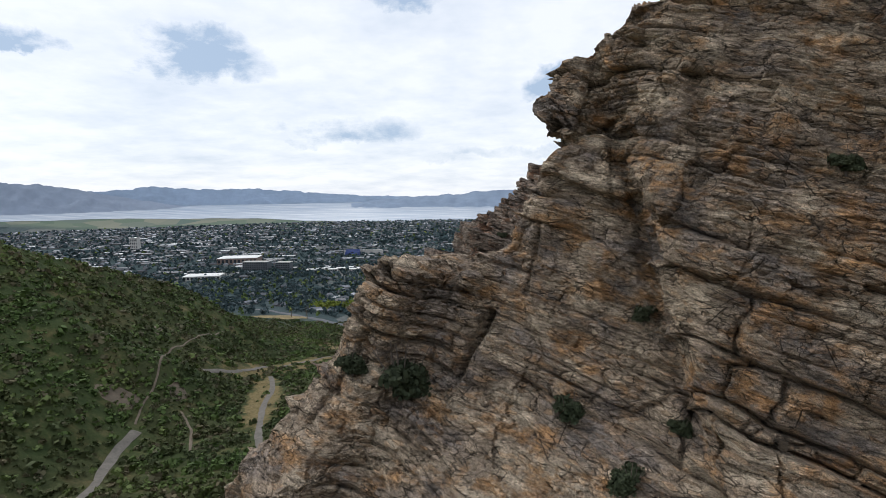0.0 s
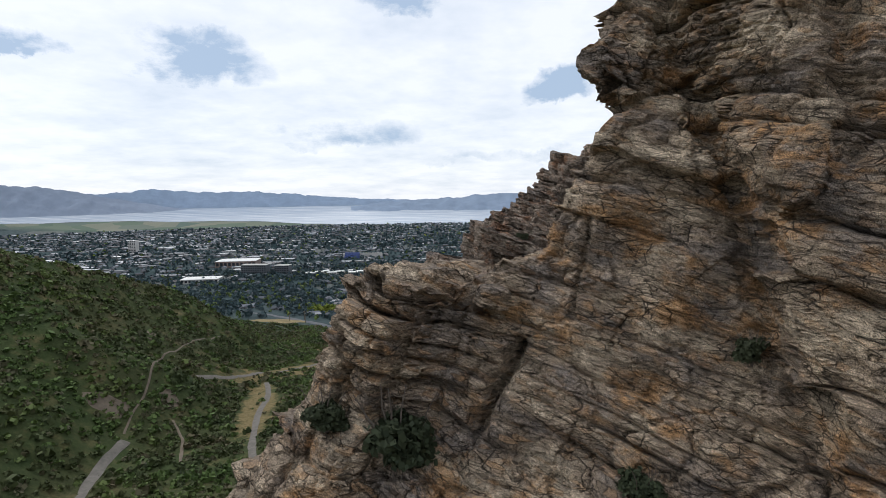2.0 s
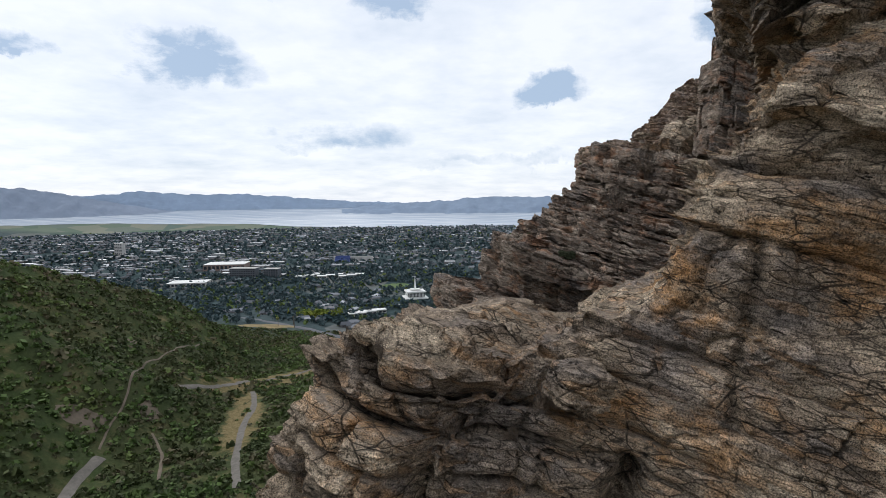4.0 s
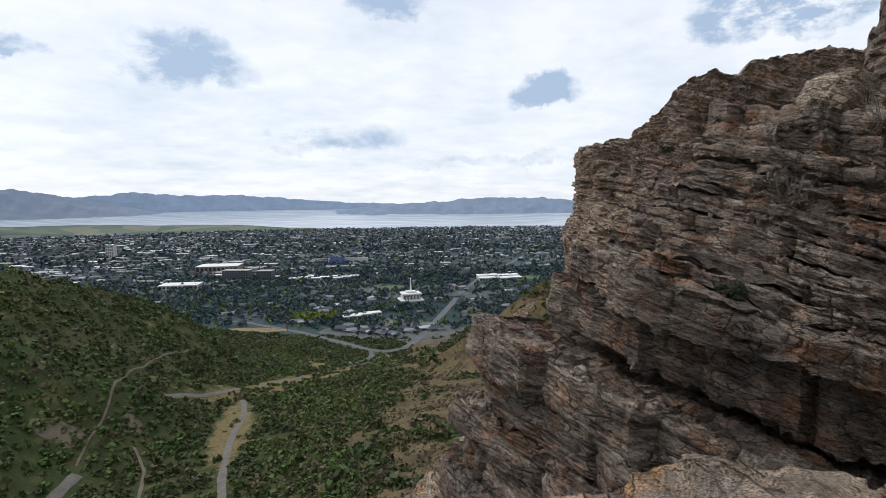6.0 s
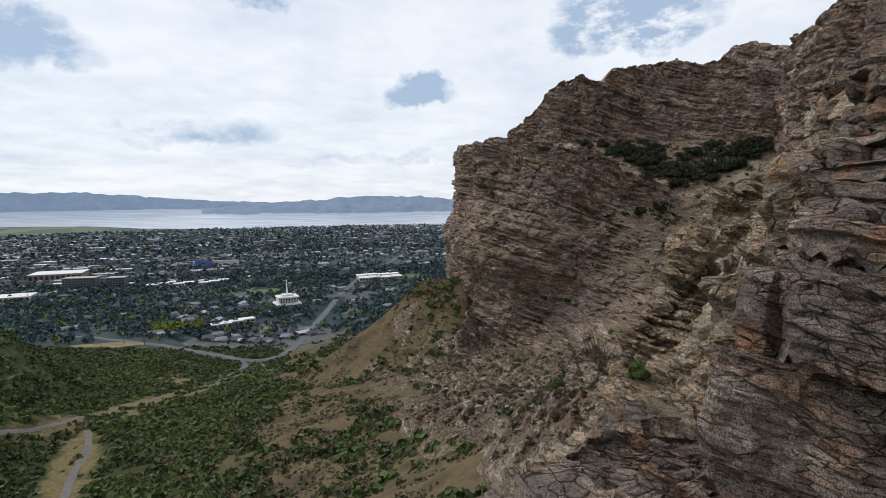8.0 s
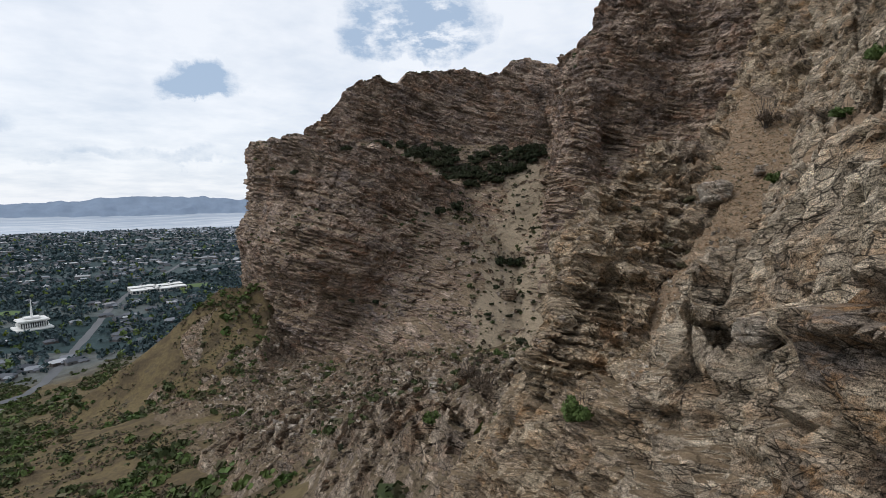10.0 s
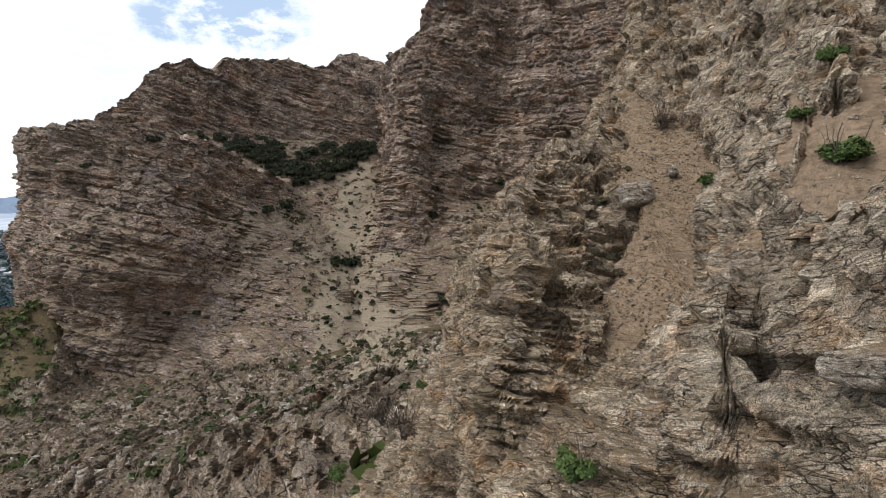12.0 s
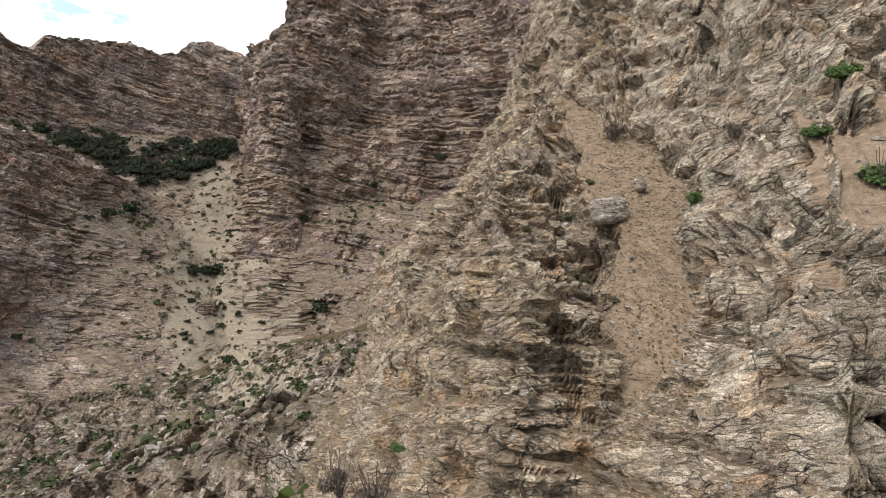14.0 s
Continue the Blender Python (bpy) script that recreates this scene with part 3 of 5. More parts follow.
def cirque_height(X, Y):
    """Ribs, a grassy gully and a spur beyond the second crag: height, and the height of gully and scree."""
    Xw, Yw = X + 1.1 * fbm2(X * 0.12, Y * 0.12, 3, 41), Y + 1.1 * fbm2(X * 0.12, Y * 0.12, 3, 43)
    base = -13 + 0.35 * (Xw - 21) - 0.6 * np.clip(Yw - 79, -4, 200) - 0.5 * np.clip(Yw - 96, 0, 60)
    base = base - 0.9 * np.clip(19 - Xw, 0, 40)
    grass = -11.3 + 0.67 * (Xw - 28.3) + 0.05 * (Yw - 80) - 1.5 * np.clip(30.5 - Xw, 0, 20)
    low, high = line_at(X, GULLY_LOW) + 1.2 * fbm2(X * 0.5, Y * 0.5, 3, 46), line_at(X, GULLY_HIGH) + 1.4 * fbm2(X * 0.45, Y * 0.45, 3, 48)
    grass = grass - 1.6 * np.clip(np.maximum(low - Yw, Yw - high), 0, 60)
    rib = ridge(Xw, Yw, [(11.8, 57, 3.2), (14.6, 62.3, 3.4), (17.8, 65.5, 2.0), (22, 70, -0.6), (26, 71.6, -1.0), (28.5, 72.6, -0.4), (31.5, 71.6, 2.2), (35, 71.2, 4.6), (38, 72.6, 7.6), (41, 71.5, 10.5), (50, 73, 19), (75, 74, 44)], 3.4)
    rib = np.maximum(rib, ridge(Xw, Yw, [(24, 72.4, -3.2), (22.6, 74.0, -4.4), (20.6, 73.9, -4.9)], 2.9))
    rib = np.maximum(rib, ridge(Xw, Yw, [(33, 73.0, 2.4), (36, 74.2, 4.2), (39.5, 75.6, 4.8), (44, 76.0, 6.0)], 3.2))
    rib = np.maximum(rib, ridge(Xw, Yw, [(35.5, 69.8, 7.8), (38.5, 70.9, 10.2), (41, 71.5, 11.0)], 3.4))
    rib = np.maximum(rib, ridge(Xw, Yw, [(23.5, 75.2, -6.0), (26.4, 76.9, -7.0), (29, 77.6, -8.2)], 3.0))
    rib = np.maximum(rib, ridge(Xw, Yw, [(12, 57.0, 3.0), (18, 60, 5), (30, 63, 9), (60, 66, 36)], 2.7))
    rib = np.maximum(rib, ridge(Xw, Yw, [(1.5, 57.5, -10), (4, 60.5, -8.4), (10, 60.5, -8.0), (14, 65, -10.0), (21, 77.5, -12.8)], 1.1))
    rib = np.maximum(rib, ridge(Xw, Yw, [(16.5, 68.3, -7), (20, 73.0, -8)], 3.0))
    scree = -4.5 + 0.78 * (Xw - 24) - 2.5 * np.clip(Yw - 72.5, 0, 60) - 3.0 * np.clip(24 - Xw, 0, 60)
    shelf = ridge(Xw, Yw, [(19.5, 74.5, -8.4), (27, 76.5, -6.9)], 2.6)
    spur = ridge(Xw, Yw, [(75, 135, -26), (62, 117, -12.4), (48, 93.5, 4.9), (56, 89, 4.6), (66, 85, 9)], 1.3)
    spur = np.maximum(spur, ridge(Xw, Yw, [(48, 93.5, 4.9), (33, 91, -8.5), (24, 90, -22)], 1.25))
    spur = np.maximum(spur, ridge(Xw, Yw, [(44, 89.5, 0.2), (36, 86, -7.5), (29, 83, -13)], 1.4))
    spur = np.maximum(spur, ridge(Xw, Yw, [(48, 93.5, 4.9), (46.5, 93.2, 4.0), (40, 91.5, 0.6), (34, 90.8, -1.6), (30, 87.5, -5.6), (26, 86.4, -9.6), (23.5, 86, -15)], 1.6))
    spur = np.maximum(spur, ridge(Xw, Yw, [(34, 90.8, -1.6), (32.5, 86.2, -5.4), (30.5, 84.2, -7.1), (28.5, 82.4, -11.0), (27, 80.5, -14)], 1.7))
    spur = np.maximum(spur, ridge(Xw, Yw, [(37, 96.2, -9.8), (33, 94, -10.5)], 1.7))
    cut = np.clip(2.6 * np.clip(Yw - 98.0 - 0.7 * (Xw - 40), 0, 60), 0, 9) + 0.5 * np.clip(Yw - 104.8 - 0.5 * (Xw - 43.4), 0, 60)
    spur, base = spur - cut, base - 0.9 * cut
    wall = ridge(Xw, Yw, [(47, 75.0, 8), (50.5, 77.0, 12), (54, 78.2, 16.5), (60, 79, 23), (75, 81, 37), (100, 84, 62), (118, 86, 78)], 3.2)
    wall = np.maximum(wall, ridge(Xw, Yw, [(56, 74, 18), (60.5, 81, 24), (64.5, 88, 23), (80, 91, 38), (118, 96, 66)], 3.4))
    Z = np.maximum.reduce([base, grass, rib, scree, shelf, spur, wall])
    return Z, grass, scree, low, high, Yw


def cirque_slope():
    """The amphitheatre's floor and ribs, with points spread evenly over steep and gentle ground."""
    along, across = np.array((0.82, 0.57)), np.array((-0.57, 0.82))
    r = spaced([(-44, -19, 0.35), (-19, 20, 0.16), (20, 46, 0.5)])
    q = np.arange(-12, 132, 0.25)
    Q, R = np.meshgrid(q, r)
    at = lambda Q, R: (Q * along[0] + R * across[0], 60 + Q * along[1] + R * across[1])
    Z = cirque_height(*at(Q, R))[0]
    for k in (3, 3):
        pad = np.pad(Z, ((k, k), (0, 0)), "edge")
        Z = sum(pad[j:j + len(r)] for j in range(2 * k + 1)) / (2 * k + 1)
    way = np.hypot(np.diff(Q, axis=1), np.clip(np.diff(Z, axis=1), -1.2, 1.2)) * np.where(Q[:, 1:] < 58, 1.0, 0.4) * np.where(Q[:, 1:] < 6, 0.5, 1.0)
    way = np.concatenate([np.zeros((len(r), 1)), np.cumsum(way, 1)], 1)
    Q = np.stack([np.interp(np.linspace(0, w[-1], 660), w, q) for w in way])
    R = np.repeat(r[:, None], Q.shape[1], 1)
    X, Y = at(Q, R)
    Z, grass, scree, low, high, Yw = cirque_height(X, Y)
    grassy = ((Z - grass < 0.05) & (Yw > low - 0.4) & (Yw < high + 0.4)) | ((Z - scree < 0.05) & (Yw < 72.6) & (X > 24) & (X < 37))
    P = np.stack([X, Y, Z], -1)
    N = grid_normals(P)
    N = np.where(N[..., 2:] < 0, -N, N)
    steep = np.clip((1 - N[..., 2]) / 0.25, 0.4, 1) * np.where(grassy, 0.1, 1.0)
    out = N * (1, 1, 0.45)
    for ax in (0, 1):
        out = sum(np.roll(out, k, ax) for k in range(-4, 5))
    out = out / (np.linalg.norm(out, axis=-1, keepdims=True) + 0.05)
    spec = [(2.3, 4.2, 2.0, 0.7, 0.18, 51), (0.85, 2.0, 1.2, 0.4, 0.10, 54), (0.36, 0.9, 0.50, 0.18, 0.06, 57)]
    # the cream side stands on end, the tan side lies flatter
    flat_lie, on_end = rocky(P, out, spec, terrace=0.08), rocky(P, out, spec, bed=(0.75, -0.75, 0.62))
    edge = (Y < 0.5 * (low + high) - 1.0 - 0.5 * np.clip(24 - X, 0, 9) + 3.0 * fbm2(X * 0.25, Y * 0.25, 3, 49)) & (X > 14)
    mix = np.clip((X - 25 - 4 * fbm2(X * 0.2, Y * 0.2, 2, 50)) / 5, 0, 1) * np.clip((0.5 * (low + high) - Y) / 3, 0, 1)
    d = flat_lie * (1 - mix) + on_end * mix
    P = P + out * (d * steep + 0.10 * fbm(P * 0.8, 3, 44) + steep * 0.5 * fbm(P * 0.35, 4, 47, 0.6))[..., None]
    me = grid_mesh("rock_slope", P, ROCK_PALE)
    me.materials.append(ROCK_WHITE)
    me.materials.append(GULLY)
    me.materials.append(ROCK_NEAR)
    edge |= np.hypot(X - 43, (Y - 109) * 0.8) + 2 * fbm2(X * 0.4, Y * 0.4, 2, 53) < 5
    kind = np.where(grassy, 2, np.where(X + 2.5 * fbm2(X * 0.3, Y * 0.3, 3, 52) < 15 - 0.25 * (Y - 65), 3, edge.astype(np.int32)))
    me.polygons.foreach_set("material_index", kind[:-1, :-1].ravel().astype(np.int32))
    ob = new("rock_slope", me)
    return tagged(ob, "steep tan rock ribs with a dry grassy gully between", "rock", kind="structure")


def saddle():
    """The plain ground that closes the place behind and between the crags."""
    X, Y = np.meshgrid(np.arange(7, 62, 0.8), np.arange(33, 64.5, 0.8))
    Z = -16 + 0.55 * (X - 8) + 1.2 * fbm2(X * 0.15, Y * 0.15, 4, 55) - 3.0 * np.clip(10 - X, 0, 5)
    ob = new("rock_saddle", grid_mesh("rock_saddle", np.stack([X, Y, Z], -1), ROCK_PALE))
    return tagged(ob, "earthy rubble slope between the brown crags", "rock", kind="structure")


def screes(X, Y):
    near = -ridge(X, Y, [(x, y, 0) for x, y, _ in SCREE_LINE], 1.0)
    half = line_at(X, [(x, w) for x, _, w in SCREE_LINE]) * (1 + 0.7 * fbm2(X / 22, Y / 22, 4, 77, 0.6))
    return near < half * (1 + 0.5 * fbm2(X / 5, Y / 5, 3, 78))


def swept_cliff(name, plan, z0, z1, nu, nv, lean, top, spec, mat, seed, label, rough=8.0):
    """A cliff along a plan polyline (x, y): lean(s, z) is how far the face stands in front of the line, top(s) its crest."""
    pts = np.array(plan, float)
    seg = np.r_[0, np.cumsum(np.hypot(*np.diff(pts, axis=0).T))]
    s = np.linspace(0, seg[-1], nu)
    soft = seg[-1] * 0.012
    x, y = (sum(np.interp(s + o, seg, pts[:, k]) for o in (-soft, 0, soft)) / 3 for k in (0, 1))
    dx, dy = np.gradient(x), np.gradient(y)
    ln = np.hypot(dx, dy)
    ox, oy = dy / ln, -dx / ln
    v = np.linspace(0, 1, nv)
    S, V = np.meshgrid(s, v)
    crest = top(S) + 0.5 * rough * (hashed(np.floor(S / (1.7 * rough)), S * 0, S * 0, seed) - 0.5) + 0.3 * rough * (hashed(np.floor(S / (0.7 * rough)), S * 0, S * 0, seed + 1) - 0.5)
    Z = z0 + (crest - z0) * np.minimum(V / 0.9, 1)
    over = np.clip((V - 0.9) / 0.1, 0, 1)
    F = lean(S, Z) - 60 * over + 0.0
    Z = Z - 18 * over**1.5
    P = np.stack([x + ox * F, y + oy * F, Z], -1)
    bulge = rough * fbm(P / (rough * 5), 4, seed)
    out = np.stack([ox + 0 * F, oy + 0 * F, 0 * F], -1)
    P = P + out * (bulge * (1 - over))[..., None]
    nz = np.abs(grid_normals(P)[..., 2])
    steep = np.clip((0.80 - nz) / 0.25, 0.15, 1) * np.where(screes(P[..., 0], P[..., 1]) & (nz > 0.3), 0.2, 1.0)
    d = rocky(P, out, spec) * steep
    P = P + out * (d * (1 - 0.7 * over))[..., None]
    P[..., 2] += 0.18 * rough * fbm2(S / (rough * 1.2), V * 3, 3, seed + 3) * np.clip(V * 1.5 - 0.5, 0, 1)
    me = grid_mesh(name, P, mat)
    me.materials.append(SCREE)
    X, Y = P[..., 0], P[..., 1]
    loose = screes(X, Y) & (np.abs(grid_normals(P)[..., 2]) > 0.3)
    me.polygons.foreach_set("material_index", loose[:-1, :-1].ravel().astype(np.int32))
    ob = new(name, me)
    return tagged(ob, label, "cliff", kind="structure")


# the pale gully below the bench: plan places and half widths
SCREE_LINE = [(105, 165, 8), (147, 198, 11), (185, 242, 16), (212, 282, 22), (238, 308, 25), (270, 338, 24), (318, 380, 22), (366, 424, 15)]


FAR_SPEC = [(8, 16, 5.5, 2.0, 0.8, 61), (3.2, 6.5, 4.0, 2.2, 0.6, 64), (1.4, 3.2, 2.0, 1.0, 0.35, 67)]


def far_cliffs():
    main_plan = [(176, 640), (138, 500), (133, 440), (140, 410), (156, 400), (190, 397), (230, 402), (270, 418), (305, 450), (350, 468)]
    foot = [(0, -125), (236, -125), (262, -95), (285, -55), (310, -30), (350, -16), (468, -8)]
    main_lean = lambda s, z: 1.3 * np.clip(line_at(s, foot) - z, 0, 200) + 0.10 * np.clip(20 - z, 0, 64) + 6 * np.exp(-(((z + 30) / 30) ** 2))
    main_top = lambda s: line_at(s, [(0, 60), (140, 44), (205, 40), (235, 42), (290, 36), (340, 22), (390, 10), (440, 18)])
    swept_cliff("cliff_main", main_plan, -155, 0, 520, 420, main_lean, main_top, FAR_SPEC, ROCK_FAR, 71, "high dark reddish-brown cliff with bedded ledges above an earthy slope")
    ridge_plan = [(235, 640), (222, 560), (226, 524), (250, 510), (310, 500), (355, 475), (390, 445), (450, 395)]
    ridge_top = lambda s: line_at(s, [(0, 68), (75, 80), (105, 88), (118, 103), (150, 113), (172, 108), (178, 119), (240, 127), (262, 121), (275, 121), (285, 133), (310, 135), (340, 121), (420, 119)])
    swept_cliff("cliff_ridge", ridge_plan, -75, 0, 400, 260, lambda s, z: 1.05 * np.minimum(np.clip(52 - z, 0, 200), line_at(s, [(0, 25), (110, 32), (150, 200)])), ridge_top, FAR_SPEC, ROCK_FAR, 81, "dark brown layered rock band along the skyline", 5.0)
    tower_plan = [(395, 420), (335, 335), (333, 318), (345, 300), (372, 262), (385, 225), (372, 170), (300, 120), (200, 90)]
    tower_top = lambda s: line_at(s, [(0, 110), (95, 118), (108, 132), (130, 158), (170, 176), (240, 190), (420, 190)])
    swept_cliff("cliff_tower", tower_plan, -120, 0, 380, 380, lambda s, z: 0.9 * np.clip(-5 - z, 0, 200) + 0.18 * np.clip(60 - z, 0, 80), tower_top, FAR_SPEC, ROCK_FAR, 91, "towering dark brown rock wall with a pale edge", 9.0)


VALLEY = [(-400, -90), (0, -105), (200, -110), (290, -105), (385, -118), (500, -100), (640, -60), (1000, 0), (5000, 0)]


def plain_height(D):
    """The valley plain, that climbs to the far shore."""
    return -178 + 127 * np.clip((D - 4000) / 900, 0, 1) ** 1.1


def ground_height(X, Y):
    axis = line_at(Y, VALLEY)
    floor = line_at(Y, [(-400, -95), (0, -102), (200, -114), (290, -124), (385, -135), (500, -152), (640, -177), (900, -178), (6000, -178)])
    d = X - axis
    Xw, Yw = X + 9 * fbm2(X / 60, Y / 60, 3, 101), Y + 9 * fbm2(X / 60, Y / 60, 3, 103)
    left = ridge(Xw, Yw, [(-420, -100, 60), (-330, 150, 30), (-290, 300, -6), (-280, 340, -20), (-269, 400, -45), (-255, 500, -74), (-255, 600, -117), (-253, 720, -171), (-253, 800, -190)], 0.74)
    Xr, Yr = X + 0.5 * (Xw - X), Y + 0.5 * (Yw - Y)
    right = -45 * np.clip((Xr - 106 - 0.45 * (Yr - 410)) / 30, 0, 1) * np.clip((Yr - 260) / 70, 0, 1) - 66 - 0.72 * (92 - np.minimum(Xr, 96)) - 0.6 * np.clip(470 - Yr, 0, 500) - 0.9 * np.clip(Yr - 470, 0, 500)
    a = (X + 8) * -0.89 + (Y - 30) * 0.45
    b = (X - 15) * -0.66 + (Y - 65) * 0.75
    e = np.maximum(a, b)
    south = np.where(e > 0, -28 - 0.60 * e, -28 - 0.75 * np.minimum(e + 45, 0))
    south = np.minimum(south, 30)
    south = np.minimum(south, np.clip(40 - X, 0, 400) * 2 - 30 - 0.42 * (Y - 110))
    low = floor + 0.10 * np.abs(d) + 1.5 * fbm2(X / 35, Y / 35, 3, 105)
    hills = np.maximum.reduce([left, right, south, np.where(Y < 1000, floor, -400)])
    D = np.hypot(X, Y)
    near = np.clip((950 - Y) / 250, 0, 1) * np.clip((900 - np.abs(X)) / 300, 0, 1)
    rough = (1.4 * fbm2(X / 18, Y / 18, 4, 107)) * near
    k = 6.0
    top = np.maximum(hills, low)
    blend = top + k * np.log(np.exp((hills - top) / k) + np.exp((low - top) / k)) - k * 0.3
    return blend * near + plain_height(D) * (1 - near) + rough


def outcrops():
    """Broken rock that pokes through the slope under the far cliff."""
    x, y = np.arange(30, 262, 0.9), np.arange(112, 470, 0.9)
    X, Y = np.meshgrid(x, y)
    G = ground_height(X, Y)
    rim = np.minimum.reduce([X - 30, 262 - X, Y - 112, 470 - Y])
    inner = np.clip((X - 100 - 0.45 * (Y - 410)) / 14 + 0.8 * fbm2(X / 25, Y / 25, 3, 133), 0, 1)
    mask = np.clip(1.2 * fbm2(X / 38, Y / 38, 4, 131, 0.6) + 0.12 + 0.85 * inner, -0.4, 1.2) * np.clip(rim / 25, 0, 1) - 0.6 * np.clip(1 - rim / 12, 0, 1)
    P = np.stack([X, Y, G + 5.0 * mask], -1)
    out = np.array((-0.45, -0.45, 0.77))
    d = rocky(P, out, [(5, 10, 6.0, 0.8, 0.6, 141), (2.0, 5, 3.4, 0.6, 0.4, 144), (1.0, 2.4, 1.4, 0.3, 0.2, 147)], terrace=0.3)
    P = P + out * (d * np.clip(mask, 0.06, 1))[..., None]
    me = grid_mesh("rock_outcrop", P, ROCK_RUBBLE)
    me.materials.append(SCREE)
    me.polygons.foreach_set("material_index", screes(X, Y)[:-1, :-1].ravel().astype(np.int32))
    tagged(new("rock_outcrop", me), "broken brown rock ledges and scree on the dry slope", "rock", kind="structure")


def pinnacle():
    """A blunt pinnacle that stands before the far wall."""
    a, h = np.linspace(0, 2 * np.pi, 150), np.linspace(0, 1, 150)
    A, H = np.meshgrid(a, h)
    R = line_at(H, [(0, 30), (0.45, 24), (0.75, 17), (0.9, 13), (0.97, 8), (1, 0.2)]) * (1 + 0.25 * np.sin(2 * A + 0.6))
    Z = -45 + 118 * H
    P = np.stack([318 + 6 * H + R * np.cos(A), 328 - 4 * H + R * np.sin(A), Z], -1)
    out = np.stack([np.cos(A), np.sin(A), 0 * A], -1)
    P = P + out * (np.minimum(1, R / 8) * (rocky(P, out, FAR_SPEC) + 3.0 * fbm(P / 20, 3, 151)))[..., None]
    tagged(new("rock_pinnacle", grid_mesh("rock_pinnacle", P, ROCK_FAR)), "blunt dark brown rock pinnacle before the wall", "rock", kind="structure")


STRAW_BANDS = ((-150, 376, -62, 560, 20), (-97, 268, -126, 392, 11), (-128, 585, -100, 540, 14))


def ground_material():
    m, nt, bsdf, N, L = shader("hillside")
    pos = N("ShaderNodeNewGeometry")
    P = pos.outputs["Position"]
    big = tex(nt, P, 0.012, 5, 0.65).outputs["Fac"]
    med = tex(nt, P, 0.06, 6, 0.7).outputs["Fac"]
    fine = tex(nt, P, 0.6, 6, 0.75).outputs["Fac"]
    col = ramp(nt, med, [(0.32, (0.033, 0.052, 0.020)), (0.52, (0.052, 0.070, 0.027)), (0.62, (0.095, 0.095, 0.042)), (0.74, (0.17, 0.135, 0.068))])
    brown = ramp(nt, fine, [(0.35, (0.05, 0.045, 0.024)), (0.6, (0.10, 0.08, 0.048))])
    col = mixed(nt, remap(nt, big, 0.46, 0.66, 0.0, 0.4), col, brown)
    where = N("ShaderNodeSeparateXYZ")
    L(P, where.inputs[0])
    drift = N("ShaderNodeMath")
    drift.operation = "MULTIPLY_ADD"
    L(big, drift.inputs[0])
    drift.inputs[1].default_value = 120.0
    L(where.outputs[0], drift.inputs[2])
    dry = ramp(nt, med, [(0.30, (0.06, 0.048, 0.032)), (0.45, (0.115, 0.088, 0.054)), (0.56, (0.165, 0.128, 0.068)), (0.68, (0.095, 0.076, 0.055))])
    col = mixed(nt, remap(nt, drift.outputs[0], 0.0, 50.0), col, dry)
    col = mixed(nt, 0.6, col, ramp(nt, fine, [(0.3, (0.55, 0.55, 0.55)), (0.7, (1.3, 1.3, 1.3))]), "MULTIPLY")
    for x0, y0, x1, y1, half in STRAW_BANDS:
        # the distance from a line, made ragged
        ln = math.hypot(x1 - x0, y1 - y0)
        sub, side, run = N("ShaderNodeVectorMath"), N("ShaderNodeVectorMath"), N("ShaderNodeVectorMath")
        sub.operation, side.operation, run.operation = "SUBTRACT", "DOT_PRODUCT", "DOT_PRODUCT"
        L(P, sub.inputs[0])
        sub.inputs[1].default_value = (0.5 * (x0 + x1), 0.5 * (y0 + y1), 0)
        for node, axis, size in ((side, ((y1 - y0) / ln, (x0 - x1) / ln, 0), half), (run, ((x1 - x0) / ln, (y1 - y0) / ln, 0), 0.55 * ln)):
            L(sub.outputs[0], node.inputs[0])
            node.inputs[1].default_value = [a / size for a in axis]
        both = N("ShaderNodeCombineXYZ")
        L(side.outputs["Value"], both.inputs[0])
        L(run.outputs["Value"], both.inputs[1])
        far = N("ShaderNodeVectorMath")
        far.operation = "LENGTH"
        L(both.outputs[0], far.inputs[0])
        torn = N("ShaderNodeMath")
        torn.operation = "MULTIPLY_ADD"
        L(tex(nt, P, 0.09, 5, 0.7).outputs["Fac"], torn.inputs[0])
        torn.inputs[1].default_value = 2.4
        L(far.outputs["Value"], torn.inputs[2])
        straw = ramp(nt, fine, [(0.32, (0.11, 0.088, 0.044)), (0.52, (0.20, 0.155, 0.075)), (0.68, (0.27, 0.215, 0.115))])
        col = mixed(nt, remap(nt, torn.outputs[0], 1.9, 2.25, 0.9, 0.0), col, straw)
    v = N("ShaderNodeTexVoronoi")
    v.inputs["Scale"].default_value = 0.006
    L(P, v.inputs["Vector"])
    tint = N("ShaderNodeSeparateColor")
    L(v.outputs["Color"], tint.inputs[0])
    # town ground by plots, its blue being air haze mixed into the colours
    hazy_fields = ramp(nt, tint.outputs[0], [(0.0, (0.028, 0.048, 0.050)), (0.45, (0.042, 0.066, 0.070)), (0.72, (0.070, 0.092, 0.094)), (0.9, (0.125, 0.134, 0.130))])
    hazy_fields = mixed(nt, 0.6, hazy_fields, ramp(nt, med, [(0.35, (0.5, 0.5, 0.5)), (0.65, (1.4, 1.4, 1.4))]), "MULTIPLY")
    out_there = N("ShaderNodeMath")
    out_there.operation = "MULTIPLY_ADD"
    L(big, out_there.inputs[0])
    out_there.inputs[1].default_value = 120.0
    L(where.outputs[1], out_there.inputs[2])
    col = mixed(nt, remap(nt, out_there.outputs[0], 740.0, 790.0), col, hazy_fields)
